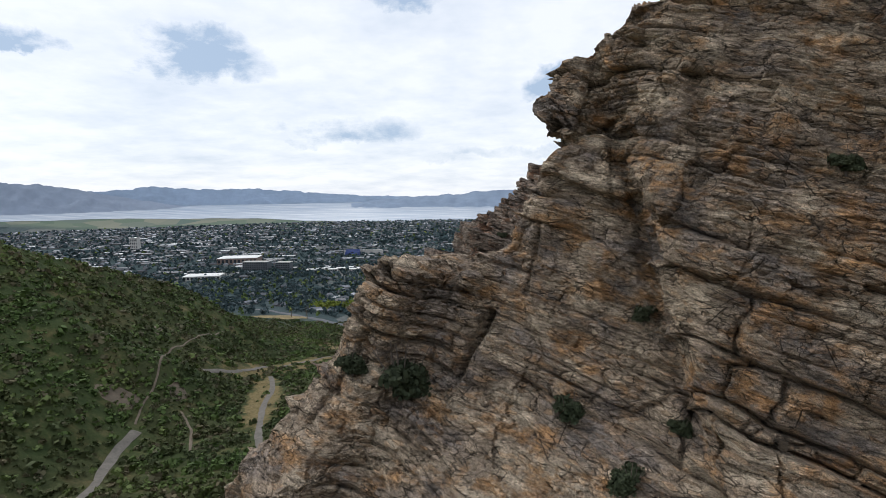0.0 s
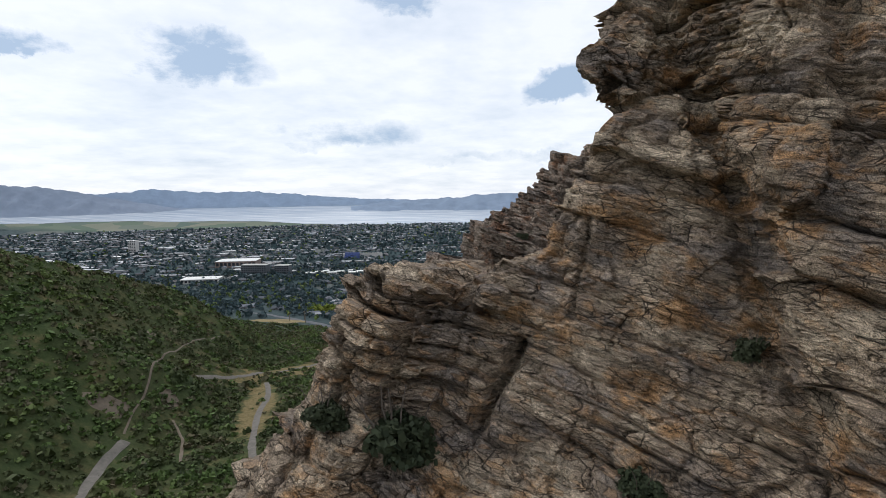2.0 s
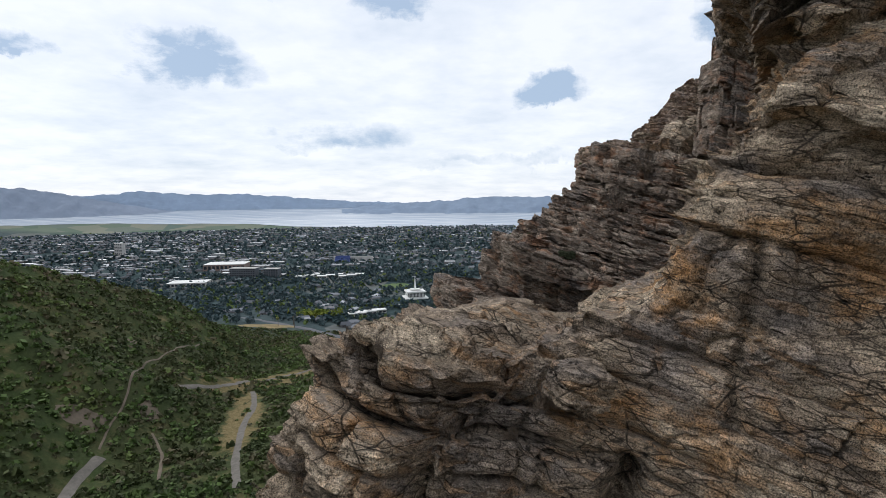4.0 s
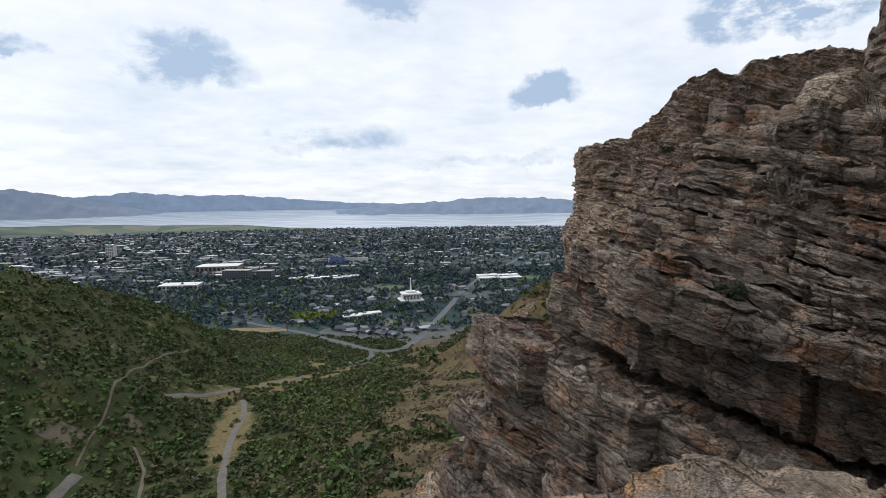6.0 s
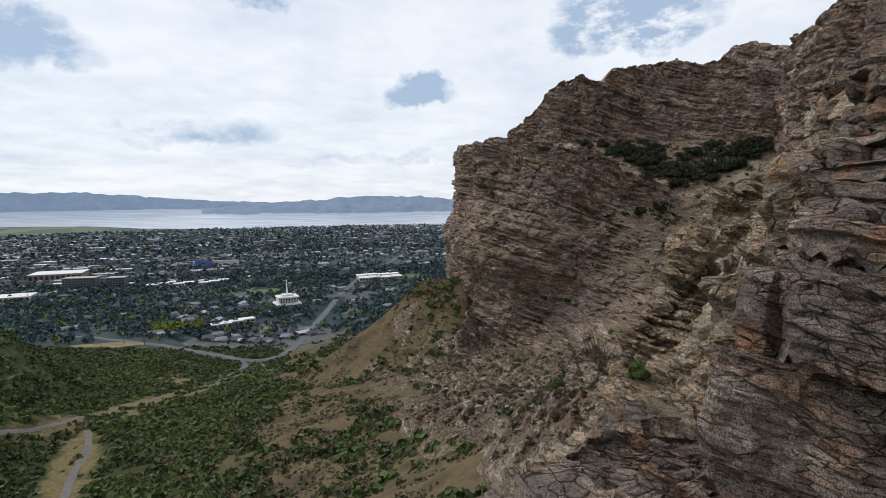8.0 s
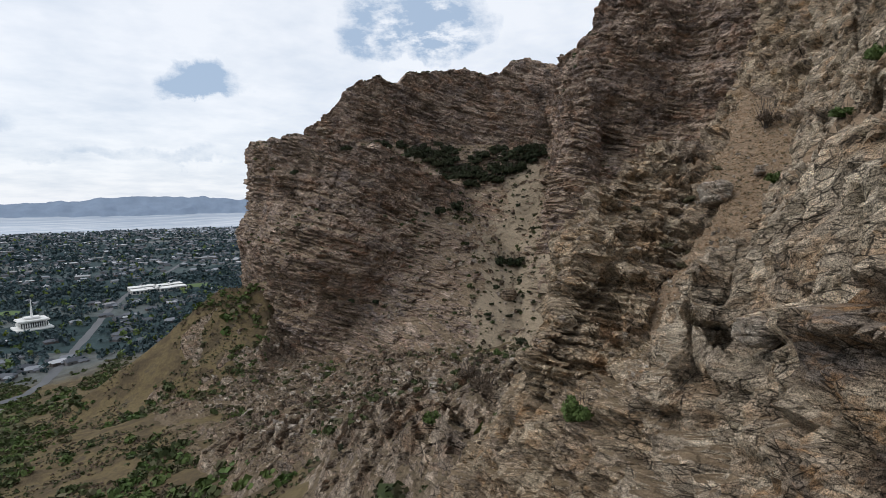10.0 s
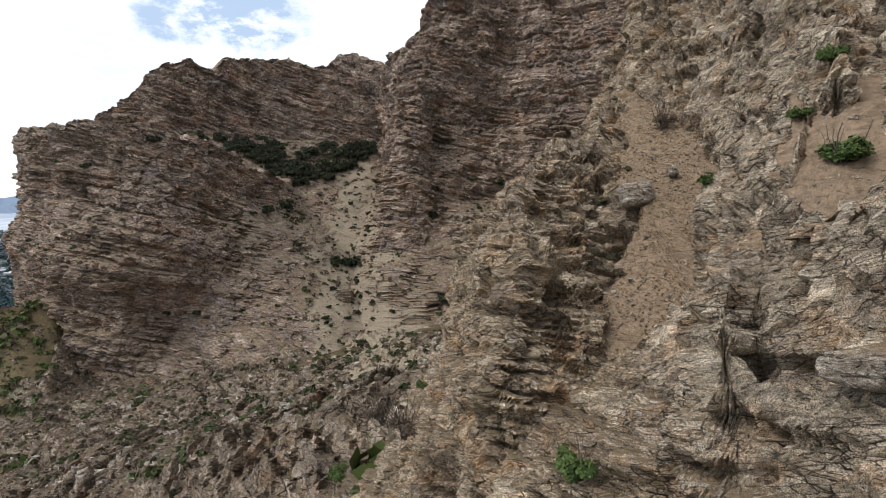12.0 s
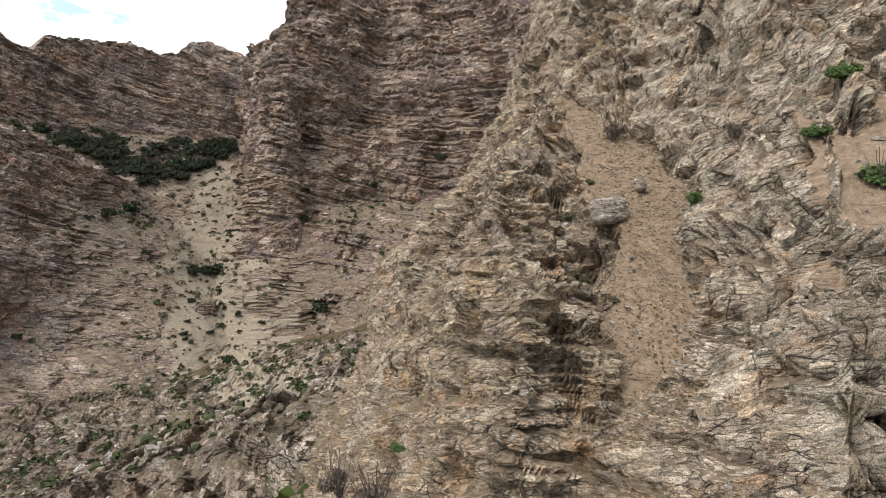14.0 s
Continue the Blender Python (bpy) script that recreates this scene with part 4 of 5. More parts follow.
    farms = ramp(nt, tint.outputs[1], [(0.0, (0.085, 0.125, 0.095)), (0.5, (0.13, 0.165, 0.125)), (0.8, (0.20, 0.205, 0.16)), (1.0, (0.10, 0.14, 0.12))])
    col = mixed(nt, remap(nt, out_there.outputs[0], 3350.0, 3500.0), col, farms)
    L(col, bsdf.inputs["Base Color"])
    bsdf.inputs["Roughness"].default_value = 0.95
    bsdf.inputs["Specular IOR Level"].default_value = 0.1
    b = N("ShaderNodeBump")
    b.inputs["Strength"].default_value, b.inputs["Distance"].default_value = 0.7, 0.8
    L(fine, b.inputs["Height"])
    L(b.outputs[0], bsdf.inputs["Normal"])
    return m


GROUND = ground_material()


def ground():
    x = spaced([(-4900, -900, 160), (-900, -380, 20), (-380, 200, 2.6), (200, 480, 8), (480, 900, 30), (900, 4901, 160)])
    y = spaced([(-420, 60, 16), (60, 720, 2.8), (720, 1000, 10), (1000, 3900, 60), (3900, 4961, 30)])
    X, Y = np.meshgrid(x, y)
    P = np.stack([X, Y, ground_height(X, Y)], -1)
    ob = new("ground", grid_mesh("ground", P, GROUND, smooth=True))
    return tagged(ob, "hillsides and valley floor of dry grass and scrub", "ground", kind="structure")



# ---------------------------------------------------------------- lake, far mountains, city
def polar(bearing, dist):
    return np.sin(np.radians(bearing)) * dist, np.cos(np.radians(bearing)) * dist


def lake():
    m, nt, bsdf, N, L = shader("lake_water_sheen")
    pos = N("ShaderNodeNewGeometry")
    mp = N("ShaderNodeMapping")
    mp.inputs["Scale"].default_value = (0.0012, 0.012, 0.01)
    L(pos.outputs["Position"], mp.inputs[0])
    n = tex(nt, mp.outputs[0], 2.0, 4, 0.6).outputs["Fac"]
    # pale streaks put the sky's sheen into the water's base colour
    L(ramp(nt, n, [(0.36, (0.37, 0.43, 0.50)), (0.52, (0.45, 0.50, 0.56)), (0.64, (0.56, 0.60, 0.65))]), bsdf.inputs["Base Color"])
    bsdf.inputs["Roughness"].default_value = 0.22
    b = np.linspace(-70, 70, 280)
    shore = line_at(b, [(-70, 4420), (-34, 4400), (-26, 4330), (-19, 4230), (-8, 3950), (-1, 3700), (8, 3500), (15, 3400), (40, 3250), (70, 3200)])
    shore = shore + 30 * fbm2(b * 0.5, b * 0, 3, 201)
    v = np.linspace(0, 1, 40)
    B, V = np.meshgrid(b, v)
    D = shore + (4895 - shore) * V
    X, Y = polar(B, D)
    P = np.stack([X, Y, plain_height(D) + 2.0], -1)
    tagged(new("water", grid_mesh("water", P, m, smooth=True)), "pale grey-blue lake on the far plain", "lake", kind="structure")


def mountains():
    def range_of(name, col, lo, hi, near, far, tops, foot, seed, label):
        m, nt, bsdf, N, L = shader(name)
        pos = N("ShaderNodeNewGeometry")
        n = tex(nt, pos.outputs["Position"], 0.012, 6, 0.65).outputs["Fac"]
        # distance haze is put into each range's base colour
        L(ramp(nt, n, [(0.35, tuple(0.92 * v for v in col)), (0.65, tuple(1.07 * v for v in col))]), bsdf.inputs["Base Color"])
        bsdf.inputs["Roughness"].default_value, bsdf.inputs["Specular IOR Level"].default_value = 1.0, 0.0
        b = np.linspace(lo, hi, 320)
        v = np.linspace(0, 1, 46)
        B, V = np.meshgrid(b, v)
        D = near + (far - near) * V
        top = eased_line(B, tops, 1.0) / 57.3 * far
        base = eased_line(B, foot, 0.5) / 57.3 * near - 60
        rough = fbm2(B * 0.9, V * 2.2, 5, seed, 0.55)
        Z = base + (top - base) * (V**1.15) * (1 + 0.0 * rough) + 0.16 * (top - base) * rough * V * (1.15 - V) * 2 + 0.05 * (top - base) * fbm2(B * 1.6, B * 0, 4, seed + 1) * V
        X, Y = polar(B, D)
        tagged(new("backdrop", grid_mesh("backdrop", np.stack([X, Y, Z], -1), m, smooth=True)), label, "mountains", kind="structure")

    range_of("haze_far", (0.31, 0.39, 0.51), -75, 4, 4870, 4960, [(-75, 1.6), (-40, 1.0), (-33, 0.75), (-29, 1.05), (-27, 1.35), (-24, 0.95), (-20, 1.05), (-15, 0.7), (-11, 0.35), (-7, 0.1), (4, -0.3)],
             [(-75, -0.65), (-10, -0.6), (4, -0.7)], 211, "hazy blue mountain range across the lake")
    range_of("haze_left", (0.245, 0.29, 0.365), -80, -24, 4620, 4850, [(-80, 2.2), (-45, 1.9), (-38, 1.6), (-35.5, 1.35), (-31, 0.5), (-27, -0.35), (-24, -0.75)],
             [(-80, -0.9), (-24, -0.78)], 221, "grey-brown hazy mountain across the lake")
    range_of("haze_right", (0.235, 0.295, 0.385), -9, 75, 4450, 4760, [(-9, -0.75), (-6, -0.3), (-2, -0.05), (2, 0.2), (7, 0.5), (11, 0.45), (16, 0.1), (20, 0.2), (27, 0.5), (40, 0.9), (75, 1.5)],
             [(-9, -0.95), (0, -1.35), (16, -1.65), (75, -2.0)], 231, "low bare mountain across the lake, coloured with blue haze")


def clump_mesh(name, C, R, H, n, leaf, mats, seed, pick=None):
    """Many plants as loose leaves: C bases, R radii, H heights, n leaves each of the given size against the radius."""
    r = np.random.default_rng(seed)
    m = len(C)
    d = r.normal(size=(m, n, 3))
    d[..., 2] = np.abs(d[..., 2]) * 1.1 - 0.15
    d /= np.linalg.norm(d, axis=-1, keepdims=True)
    lump = 0.78 + 0.34 * vnoise(d * 1.7 + 13.0 * np.arange(m)[:, None, None] % 97, seed)
    rad = (r.random((m, n)) ** 0.28) * lump
    pos = np.stack([d[..., 0] * rad * R[:, None], d[..., 1] * rad * R[:, None], (0.18 + 0.82 * np.clip(d[..., 2] * rad, -0.1, 2)) * H[:, None]], -1) + C[:, None]
    nor = d + 0.75 * r.normal(size=d.shape)
    nor /= np.linalg.norm(nor, axis=-1, keepdims=True)
    t = np.cross(nor, r.normal(size=d.shape))
    t /= np.linalg.norm(t, axis=-1, keepdims=True)
    b = np.cross(nor, t)
    s = (leaf * R[:, None] * (0.6 + 0.8 * r.random((m, n))))[..., None]
    V = np.stack([pos - t * s - b * s * 0.35, pos + t * s * 0.2 - b * s, pos + t * s + b * s * 0.3, pos - t * s * 0.1 + b * s], 2).reshape(-1, 3)
    F = np.arange(len(V)).reshape(-1, 4)
    idx = None if pick is None else np.repeat(pick, n)
    return soup(name, V, F, mats, idx)


LEAF_DARK = leaf_material("leaves_dark", (0.028, 0.041, 0.016), (0.07, 0.094, 0.034))
LEAF_JUNIPER = leaf_material("leaves_juniper", (0.018, 0.026, 0.013), (0.045, 0.058, 0.028))
LEAF_GREEN = leaf_material("leaves_green", (0.036, 0.064, 0.018), (0.096, 0.150, 0.042))
LEAF_SAGE = leaf_material("leaves_sage", (0.055, 0.06, 0.032), (0.115, 0.115, 0.062))
# the town trees' green carries a blue tint for distance haze
LEAF_CITY_HAZE = leaf_material("leaves_city_haze", (0.022, 0.042, 0.046), (0.050, 0.088, 0.094))
LEAF_GOLD = leaf_material("leaves_gold", (0.075, 0.115, 0.014), (0.17, 0.22, 0.03))
LEAF_DRY = leaf_material("leaves_dry", (0.06, 0.05, 0.035), (0.13, 0.105, 0.075))


PATHS = []


def strip(name, pts, width, mat, label, category, lift=0.35, step=4.0, grow=0.0):
    """A path or road laid on the ground along plan points (x, y)."""
    p = np.array(pts, float)
    seg = np.r_[0, np.cumsum(np.hypot(*np.diff(p, axis=0).T))]
    s = np.arange(0, seg[-1], step)
    soft = 10.0
    x, y = (sum(np.interp(s + o, seg, p[:, k]) for o in (-soft, -soft / 2, 0, soft / 2, soft)) / 5 for k in (0, 1))
    dx, dy = np.gradient(x), np.gradient(y)
    ln = np.hypot(dx, dy) + 1e-9
    w = width * (1 + 0.25 * fbm2(s / 9, s * 0, 2, int(width * 10))) + grow * s
    rows = []
    for k in (-0.5, -0.25, 0, 0.25, 0.5):
        X, Y = x - dy / ln * w * k, y + dx / ln * w * k
        rows.append(np.stack([X, Y, ground_height(X, Y) + lift * (1 - 1.2 * abs(k))], -1))
    PATHS.append((np.stack([x, y], -1), width))
    return tagged(new(name, grid_mesh(name, np.array(rows), mat, smooth=True)), label, category, kind="structure")


def off_paths(x, y, gap=1.5):
    ok = np.ones(len(x), bool)
    for p, w in PATHS:
        for k in range(0, len(p), 60):
            q = p[k:k + 60]
            ok &= np.min(np.hypot(x[:, None] - q[:, 0], y[:, None] - q[:, 1]), 1) > w * 0.5 + gap
    return ok


def valley_scrub():
    r = np.random.default_rng(5)
    n = 52000
    x, y = r.uniform(-420, 190, n), r.uniform(70, 720, n)
    side = np.clip((x + 60 + 25 * fbm2(x / 40, y / 40, 2, 301)) / 60, 0, 1)
    patch = fbm2(x / 26, y / 26, 4, 302, 0.6)
    tan = fbm2(x / 70, y / 70, 3, 305)
    keep = np.where(side < 0.5, patch > -0.95 + 0.7 * (tan > 0.35), patch > 0.14)
    keep &= r.random(n) < np.where(side < 0.5, 0.74, 0.55)
    keep &= off_paths(x, y)
    for x0, y0, x1, y1, half in STRAW_BANDS:
        ln = math.hypot(x1 - x0, y1 - y0)
        u, v = ((x - 0.5 * (x0 + x1)) * (y1 - y0) + (y - 0.5 * (y0 + y1)) * (x0 - x1)) / ln / half, ((x - 0.5 * (x0 + x1)) * (x1 - x0) + (y - 0.5 * (y0 + y1)) * (y1 - y0)) / ln / (0.55 * ln)
        keep &= (np.hypot(u, v) > 1) | (fbm2(x / 8, y / 8, 2, 306) > 0.12)
    x, y, side = x[keep], y[keep], side[keep]
    z = ground_height(x, y)
    R = r.uniform(0.9, 2.7, len(x)) * np.where(side > 0.5, 1.3, 1.12) * np.where(r.random(len(x)) < 0.12, 1.5, 1)
    H = R * r.uniform(0.7, 1.15, len(x))
    tone = fbm2(x / 55, y / 55, 3, 303)
    pick = np.where(tone + 0.5 * r.normal(size=len(x)) > 0.0, 1, 0)
    pick = np.where(r.random(len(x)) < 0.16, 2, pick)
    me = clump_mesh("scrub", np.stack([x, y, z - 0.1], -1), R, H, 14, 0.33, [LEAF_DARK, LEAF_GREEN, LEAF_SAGE], 7, pick)
    tagged(new("scrub", me), "dense green oak scrub over the canyon floor and hillside", "scrub", kind="stuff")
    # low sage on the dry slope
    n = 34000
    x, y = r.uniform(-75, 135, n), r.uniform(120, 500, n)
    keep = (fbm2(x / 18, y / 18, 3, 304) > -0.1) & (r.random(n) < 0.6) & off_paths(x, y, 0.3)
    x, y = x[keep], y[keep]
    R = r.uniform(0.4, 1.1, len(x))
    me = clump_mesh("sagebrush", np.stack([x, y, ground_height(x, y) - 0.05], -1), R, R * 0.9, 8, 0.42, [LEAF_SAGE, LEAF_DRY, LEAF_DARK], 8, r.integers(0, 3, len(x)))
    tagged(new("sagebrush", me), "low grey-green sagebrush dotted over the dry slope", "scrub", kind="stuff")


def box_soup(C, S, A, rise):
    """Houses: centres C (ground), half sizes S (x, y) with wall heights, turn A, roof rise. Returns corners, triangles and 0 wall or 1 roof."""
    m = len(C)
    base = np.array([(-1, -1, 0), (1, -1, 0), (1, 1, 0), (-1, 1, 0), (-1, -1, 1), (1, -1, 1), (1, 1, 1), (-1, 1, 1), (-0.72, 0, 1), (0.72, 0, 1)], float)
    V = np.repeat(base[None], m, 0) * S[:, None, :]
    V[:, 8:, 2] += rise[:, None]
    c, s = np.cos(A)[:, None], np.sin(A)[:, None]
    V = np.stack([V[..., 0] * c - V[..., 1] * s, V[..., 0] * s + V[..., 1] * c, V[..., 2]], -1) + C[:, None]
    f = np.array([(0, 1, 5), (0, 5, 4), (1, 2, 6), (1, 6, 5), (2, 3, 7), (2, 7, 6), (3, 0, 4), (3, 4, 7), (4, 5, 9), (4, 9, 8), (6, 7, 8), (6, 8, 9), (5, 6, 9), (7, 4, 8)])
    F = (f[None] + (np.arange(m) * 10)[:, None, None]).reshape(-1, 3)
    return V.reshape(-1, 3), F, np.tile(np.array([0] * 8 + [1] * 6), m)


def isle_material(name, stops, rough=0.85):
    m, nt, bsdf, N, L = shader(name)
    pos = N("ShaderNodeNewGeometry")
    info = N("ShaderNodeObjectInfo")
    add = N("ShaderNodeMath")
    add.operation = "ADD"
    L(pos.outputs["Random Per Island"], add.inputs[0])
    L(info.outputs["Random"], add.inputs[1])
    fr = N("ShaderNodeMath")
    fr.operation = "FRACT"
    L(add.outputs[0], fr.inputs[0])
    L(ramp(nt, fr.outputs[0], stops), bsdf.inputs["Base Color"])
    bsdf.inputs["Roughness"].default_value = rough
    return m


# ---------------------------------------------------------------- the valley's ways
TRACK = plain_material("gravel_track", (0.145, 0.132, 0.115), 0.95, 0.25, 0.4, bump=0.05)
DIRT = plain_material("bare_dirt", (0.14, 0.112, 0.082), 0.95, 0.3, 0.25, bump=0.05)
STRAW = plain_material("dry_grass", (0.215, 0.165, 0.078), 0.95, 0.35, 0.12, bump=0.1)
ASPHALT = plain_material("asphalt", (0.105, 0.11, 0.118), 0.9, 0.12, 0.05)
LAWN = plain_material("lawn", (0.075, 0.12, 0.035), 0.95, 0.15, 0.02)


def patch(name, x, y, rx, ry, turn, mat, label, category, seed, lift=0.3):
    """A ragged patch of bare ground or grass lying on the land."""
    a, q = np.linspace(0, 2 * np.pi, 49), np.linspace(0, 1, 12)
    A, Q = np.meshgrid(a, q)
    edge = 1 + 0.28 * fbm(np.stack([np.cos(A) * 1.6, np.sin(A) * 1.6, A * 0 + seed], -1), 3, seed)
    c, s = math.cos(turn), math.sin(turn)
    U, V = rx * Q * edge * np.cos(A), ry * Q * edge * np.sin(A)
    X, Y = x + U * c - V * s, y + U * s + V * c
    Z = ground_height(X, Y) + (lift + (0.5 if mat is STRAW else 0.0)) * (1 - 1.6 * Q**4)
    if mat is STRAW:
        PATHS.append((np.stack([X[6], Y[6]], -1), 0.9 * min(rx, ry)))
    tagged(new(name, grid_mesh(name, np.stack([X, Y, Z], -1), mat, smooth=True)), label, category, kind="structure")


def ways():
    strip("path", [(-128, 165), (-134, 190), (-137, 205), (-144, 225), (-147, 245), (-147, 256)], 4.0, TRACK, "pale grey gravel track along the canyon floor", "path")
    strip("path", [(-150, 255), (-156, 270), (-158, 290), (-164, 309), (-178, 346), (-181, 365), (-185, 398), (-193, 440), (-195, 487)], 1.0, DIRT, "narrow dusty trail climbing the scrubby hillside", "path")
    strip("path", [(-78, 225), (-88, 250), (-96, 274), (-98, 284), (-106, 310), (-109, 325), (-113, 353), (-117, 366), (-124, 387), (-130, 400)], 3.6, TRACK, "grey gravel track winding through dry grass", "path")
    strip("path", [(-160, 350), (-147, 376), (-137, 420), (-123, 449), (-110, 484), (-85, 523), (-62, 556), (-40, 610), (-48, 645)], 3.2, TRACK, "grey gravel track crossing the golden clearing", "path")
    strip("path", [(-143, 288), (-140, 281), (-131, 275), (-126, 262), (-114, 235)], 1.5, DIRT, "narrow dusty side trail through scrub", "path")
    patch("ground_patch", -165, 271, 10, 6, 0.5, DIRT, "bare reddish dirt cutting on the hillside", "dirt", 401)
    patch("ground_patch", -151, 300, 6, 9, 0.5, DIRT, "bare pale dirt clearing by the track", "dirt", 402)
    patch("ground_patch", -197, 371, 3, 9, 0.3, DIRT, "bare dirt scar on the hillside", "dirt", 411)
    patch("ground_patch", -218, 738, 42, 14, 0.1, STRAW, "mown field of golden dry grass", "grass", 403, 0.5)
    # the town's road: a bend under the houses, then straight down to the plain
    strip("road", [(-300, 810), (-220, 764), (-152, 723), (-89, 676), (-50, 655), (-28, 662), (-12, 700), (0, 760), (28, 883), (68, 1074), (100, 1190), (141, 1328), (255, 1597), (330, 1800)], 10, ASPHALT, "grey asphalt street bending under the houses towards the plain", "road", 0.5, 6)
    strip("road", [(-70, 665), (-62, 640), (-66, 600), (-80, 560)], 6, ASPHALT, "short asphalt turn-off to the trailhead", "road", 0.5, 5)
    for x, y, rx, ry, t in ((-70, 1165, 36, 36, 0.0), (240, 1275, 46, 26, 0.1), (-530, 1335, 40, 26, 0.2), (330, 1430, 50, 40, 0.3)):
        patch("lawn", x, y, rx, ry, t, LAWN, "flat green mown playing field", "lawn", int(abs(x)), 0.8)


near_crag()
slab_crag()
saddle()
cirque_slope()
far_cliffs()
pinnacle()
outcrops()
ground()
lake()
mountains()
ways()
valley_scrub()


# ---------------------------------------------------------------- the town
HOUSE_WALL = isle_material("house_walls", [(0.0, (0.11, 0.105, 0.105)), (0.3, (0.18, 0.178, 0.18)), (0.55, (0.10, 0.08, 0.075)), (0.8, (0.27, 0.27, 0.275)), (1.0, (0.13, 0.13, 0.13))])
HOUSE_ROOF = isle_material("house_roofs", [(0.0, (0.045, 0.053, 0.066)), (0.4, (0.075, 0.084, 0.10)), (0.68, (0.12, 0.13, 0.15)), (0.88, (0.25, 0.27, 0.30)), (0.95, (0.48, 0.49, 0.52)), (1.0, (0.12, 0.11, 0.11))])
WHITE_ROOF = isle_material("flat_roofs", [(0.0, (0.16, 0.165, 0.175)), (0.55, (0.34, 0.35, 0.36)), (0.85, (0.6, 0.61, 0.62)), (1.0, (0.8, 0.8, 0.8))])
WHITE = plain_material("white_stone", (0.72, 0.72, 0.70), 0.7, 0.06, 0.2)
GLASS_DARK = plain_material("dark_glazing", (0.03, 0.035, 0.042), 0.2, 0.2, 0.2)
SLATE = plain_material("slate_cladding", (0.075, 0.083, 0.095), 0.6, 0.15, 0.2)
BRICK = plain_material("tan_brick", (0.19, 0.14, 0.12), 0.85, 0.15, 0.3)
BLUE = plain_material("blue_seats", (0.05, 0.08, 0.22), 0.7, 0.15, 0.1)
CONCRETE = plain_material("pale_concrete", (0.42, 0.41, 0.39), 0.85, 0.12, 0.1)


def block(sx, sy, sz, x=0, y=0, z=0, bevel=0.0):
    bm = bmesh.new()
    bmesh.ops.create_cube(bm, size=1.0)
    bmesh.ops.scale(bm, vec=(sx, sy, sz), verts=bm.verts)
    bmesh.ops.translate(bm, vec=(x, y, z + sz / 2), verts=bm.verts)
    if bevel:
        bmesh.ops.bevel(bm, geom=bm.edges[:], offset=bevel, segments=2, affect="EDGES")
    return bm


def holder(name, x, y, turn, label, category, group="", z=None):
    ob = new(name)
    ob.matrix_world = pose(x, y, float(ground_height(np.array([float(x)]), np.array([float(y)]))[0]) if z is None else z, 0, 0, turn)
    return tagged(ob, label, category, group)


def gable(w, d, h, rise, over=0.6):
    bm = bmesh.new()
    pts = [(-w - over, -d - over, h), (w + over, -d - over, h), (w + over, d + over, h), (-w - over, d + over, h), (-w * 0.75, 0, h + rise), (w * 0.75, 0, h + rise)]
    v = [bm.verts.new(p) for p in pts]
    for f in ((0, 1, 5, 4), (2, 3, 4, 5), (1, 2, 5), (3, 0, 4), (3, 2, 1, 0)):
        bm.faces.new([v[k] for k in f])
    return bm


def near_houses():
    """The houses along the bend of the street and the first streets behind."""
    r = random.Random(11)
    base = None
    spots = []
    for k in range(15):
        spots.append((-118 + 9.5 * k + r.uniform(-3, 3), 735 + 3.0 * abs(k - 7) + r.uniform(-6, 10) + (22 if k % 2 else 0), r.uniform(-25, 25)))
    for k in range(26):
        spots.append((30 + r.uniform(22, 150), 760 + k * 16 + r.uniform(-6, 6), r.uniform(-20, 20) + 15))
    for k in range(22):
        spots.append((-250 + r.uniform(-60, 150), 790 + k * 11 + r.uniform(-5, 5), r.uniform(0, 90)))
    for k, (x, y, turn) in enumerate(spots):
        w, d = r.uniform(6.5, 10), r.uniform(4.5, 6.5)
        if k % 7 == 0:
            base = holder("house", x, y, turn, "suburban house with grey shingle roof among trees", "house", "houses of the town")
            wall = part("wall", block(2 * w, 2 * d, 4.6, 0, 0, -1.0), HOUSE_WALL, base)
            part("roof", gable(w, d, 3.6, r.uniform(2.4, 3.6)), HOUSE_ROOF, base)
            wing = part("wing", block(w, 1.1 * d, 3.8, w * 0.5, -d, -1.0), HOUSE_WALL, base)
            roof = gable(w * 0.5, d * 0.62, 2.8, 2.0)
            bmesh.ops.translate(roof, vec=(w * 0.5, -d, 0), verts=roof.verts)
            part("porch_roof", roof, HOUSE_ROOF, base)
            for s in (-0.55, 0.1, 0.6):
                part("window", block(1.6, 0.12, 1.3, s * w, -d - 0.04 if s < 0 else d + 0.04, 1.0), GLASS_DARK, wall)
            part("garage_door", block(3.2, 0.12, 2.2, w * 0.5, -1.55 * d - 0.04, 0.0), CONCRETE, wing)
        else:
            z = float(ground_height(np.array([x]), np.array([y]))[0])
            copy_thing(base, pose(x, y, z, 0, 0, turn))


def temple():
    """A white hall with fins, a drum above and a gold-topped spire."""
    t = holder("temple", -27, 1012, 12, "white stone hall with vertical fins and a tall spire", "temple")
    part("podium", block(44, 40, 2.5, 0, 0, 0, 0.6), WHITE, t)
    hall = part("hall", block(34, 29, 9, 0, 0, 2.5, 3.0), WHITE, t)
    for k in range(12):
        part("window", block(1.2, 0.4, 6.5, -14.6 + 2.65 * k, -14.6, 4.0), GLASS_DARK, hall)
    part("cornice", block(37, 32, 2.6, 0, 0, 11.5, 1.0), WHITE, t)
    part("drum", block(20, 17, 3, 0, 0, 14.1, 1.3), WHITE, t)
    bm = bmesh.new()
    bmesh.ops.create_cone(bm, cap_ends=True, segments=12, radius1=1.8, radius2=0.3, depth=26)
    bmesh.ops.translate(bm, vec=(0, 0, 17 + 13), verts=bm.verts)
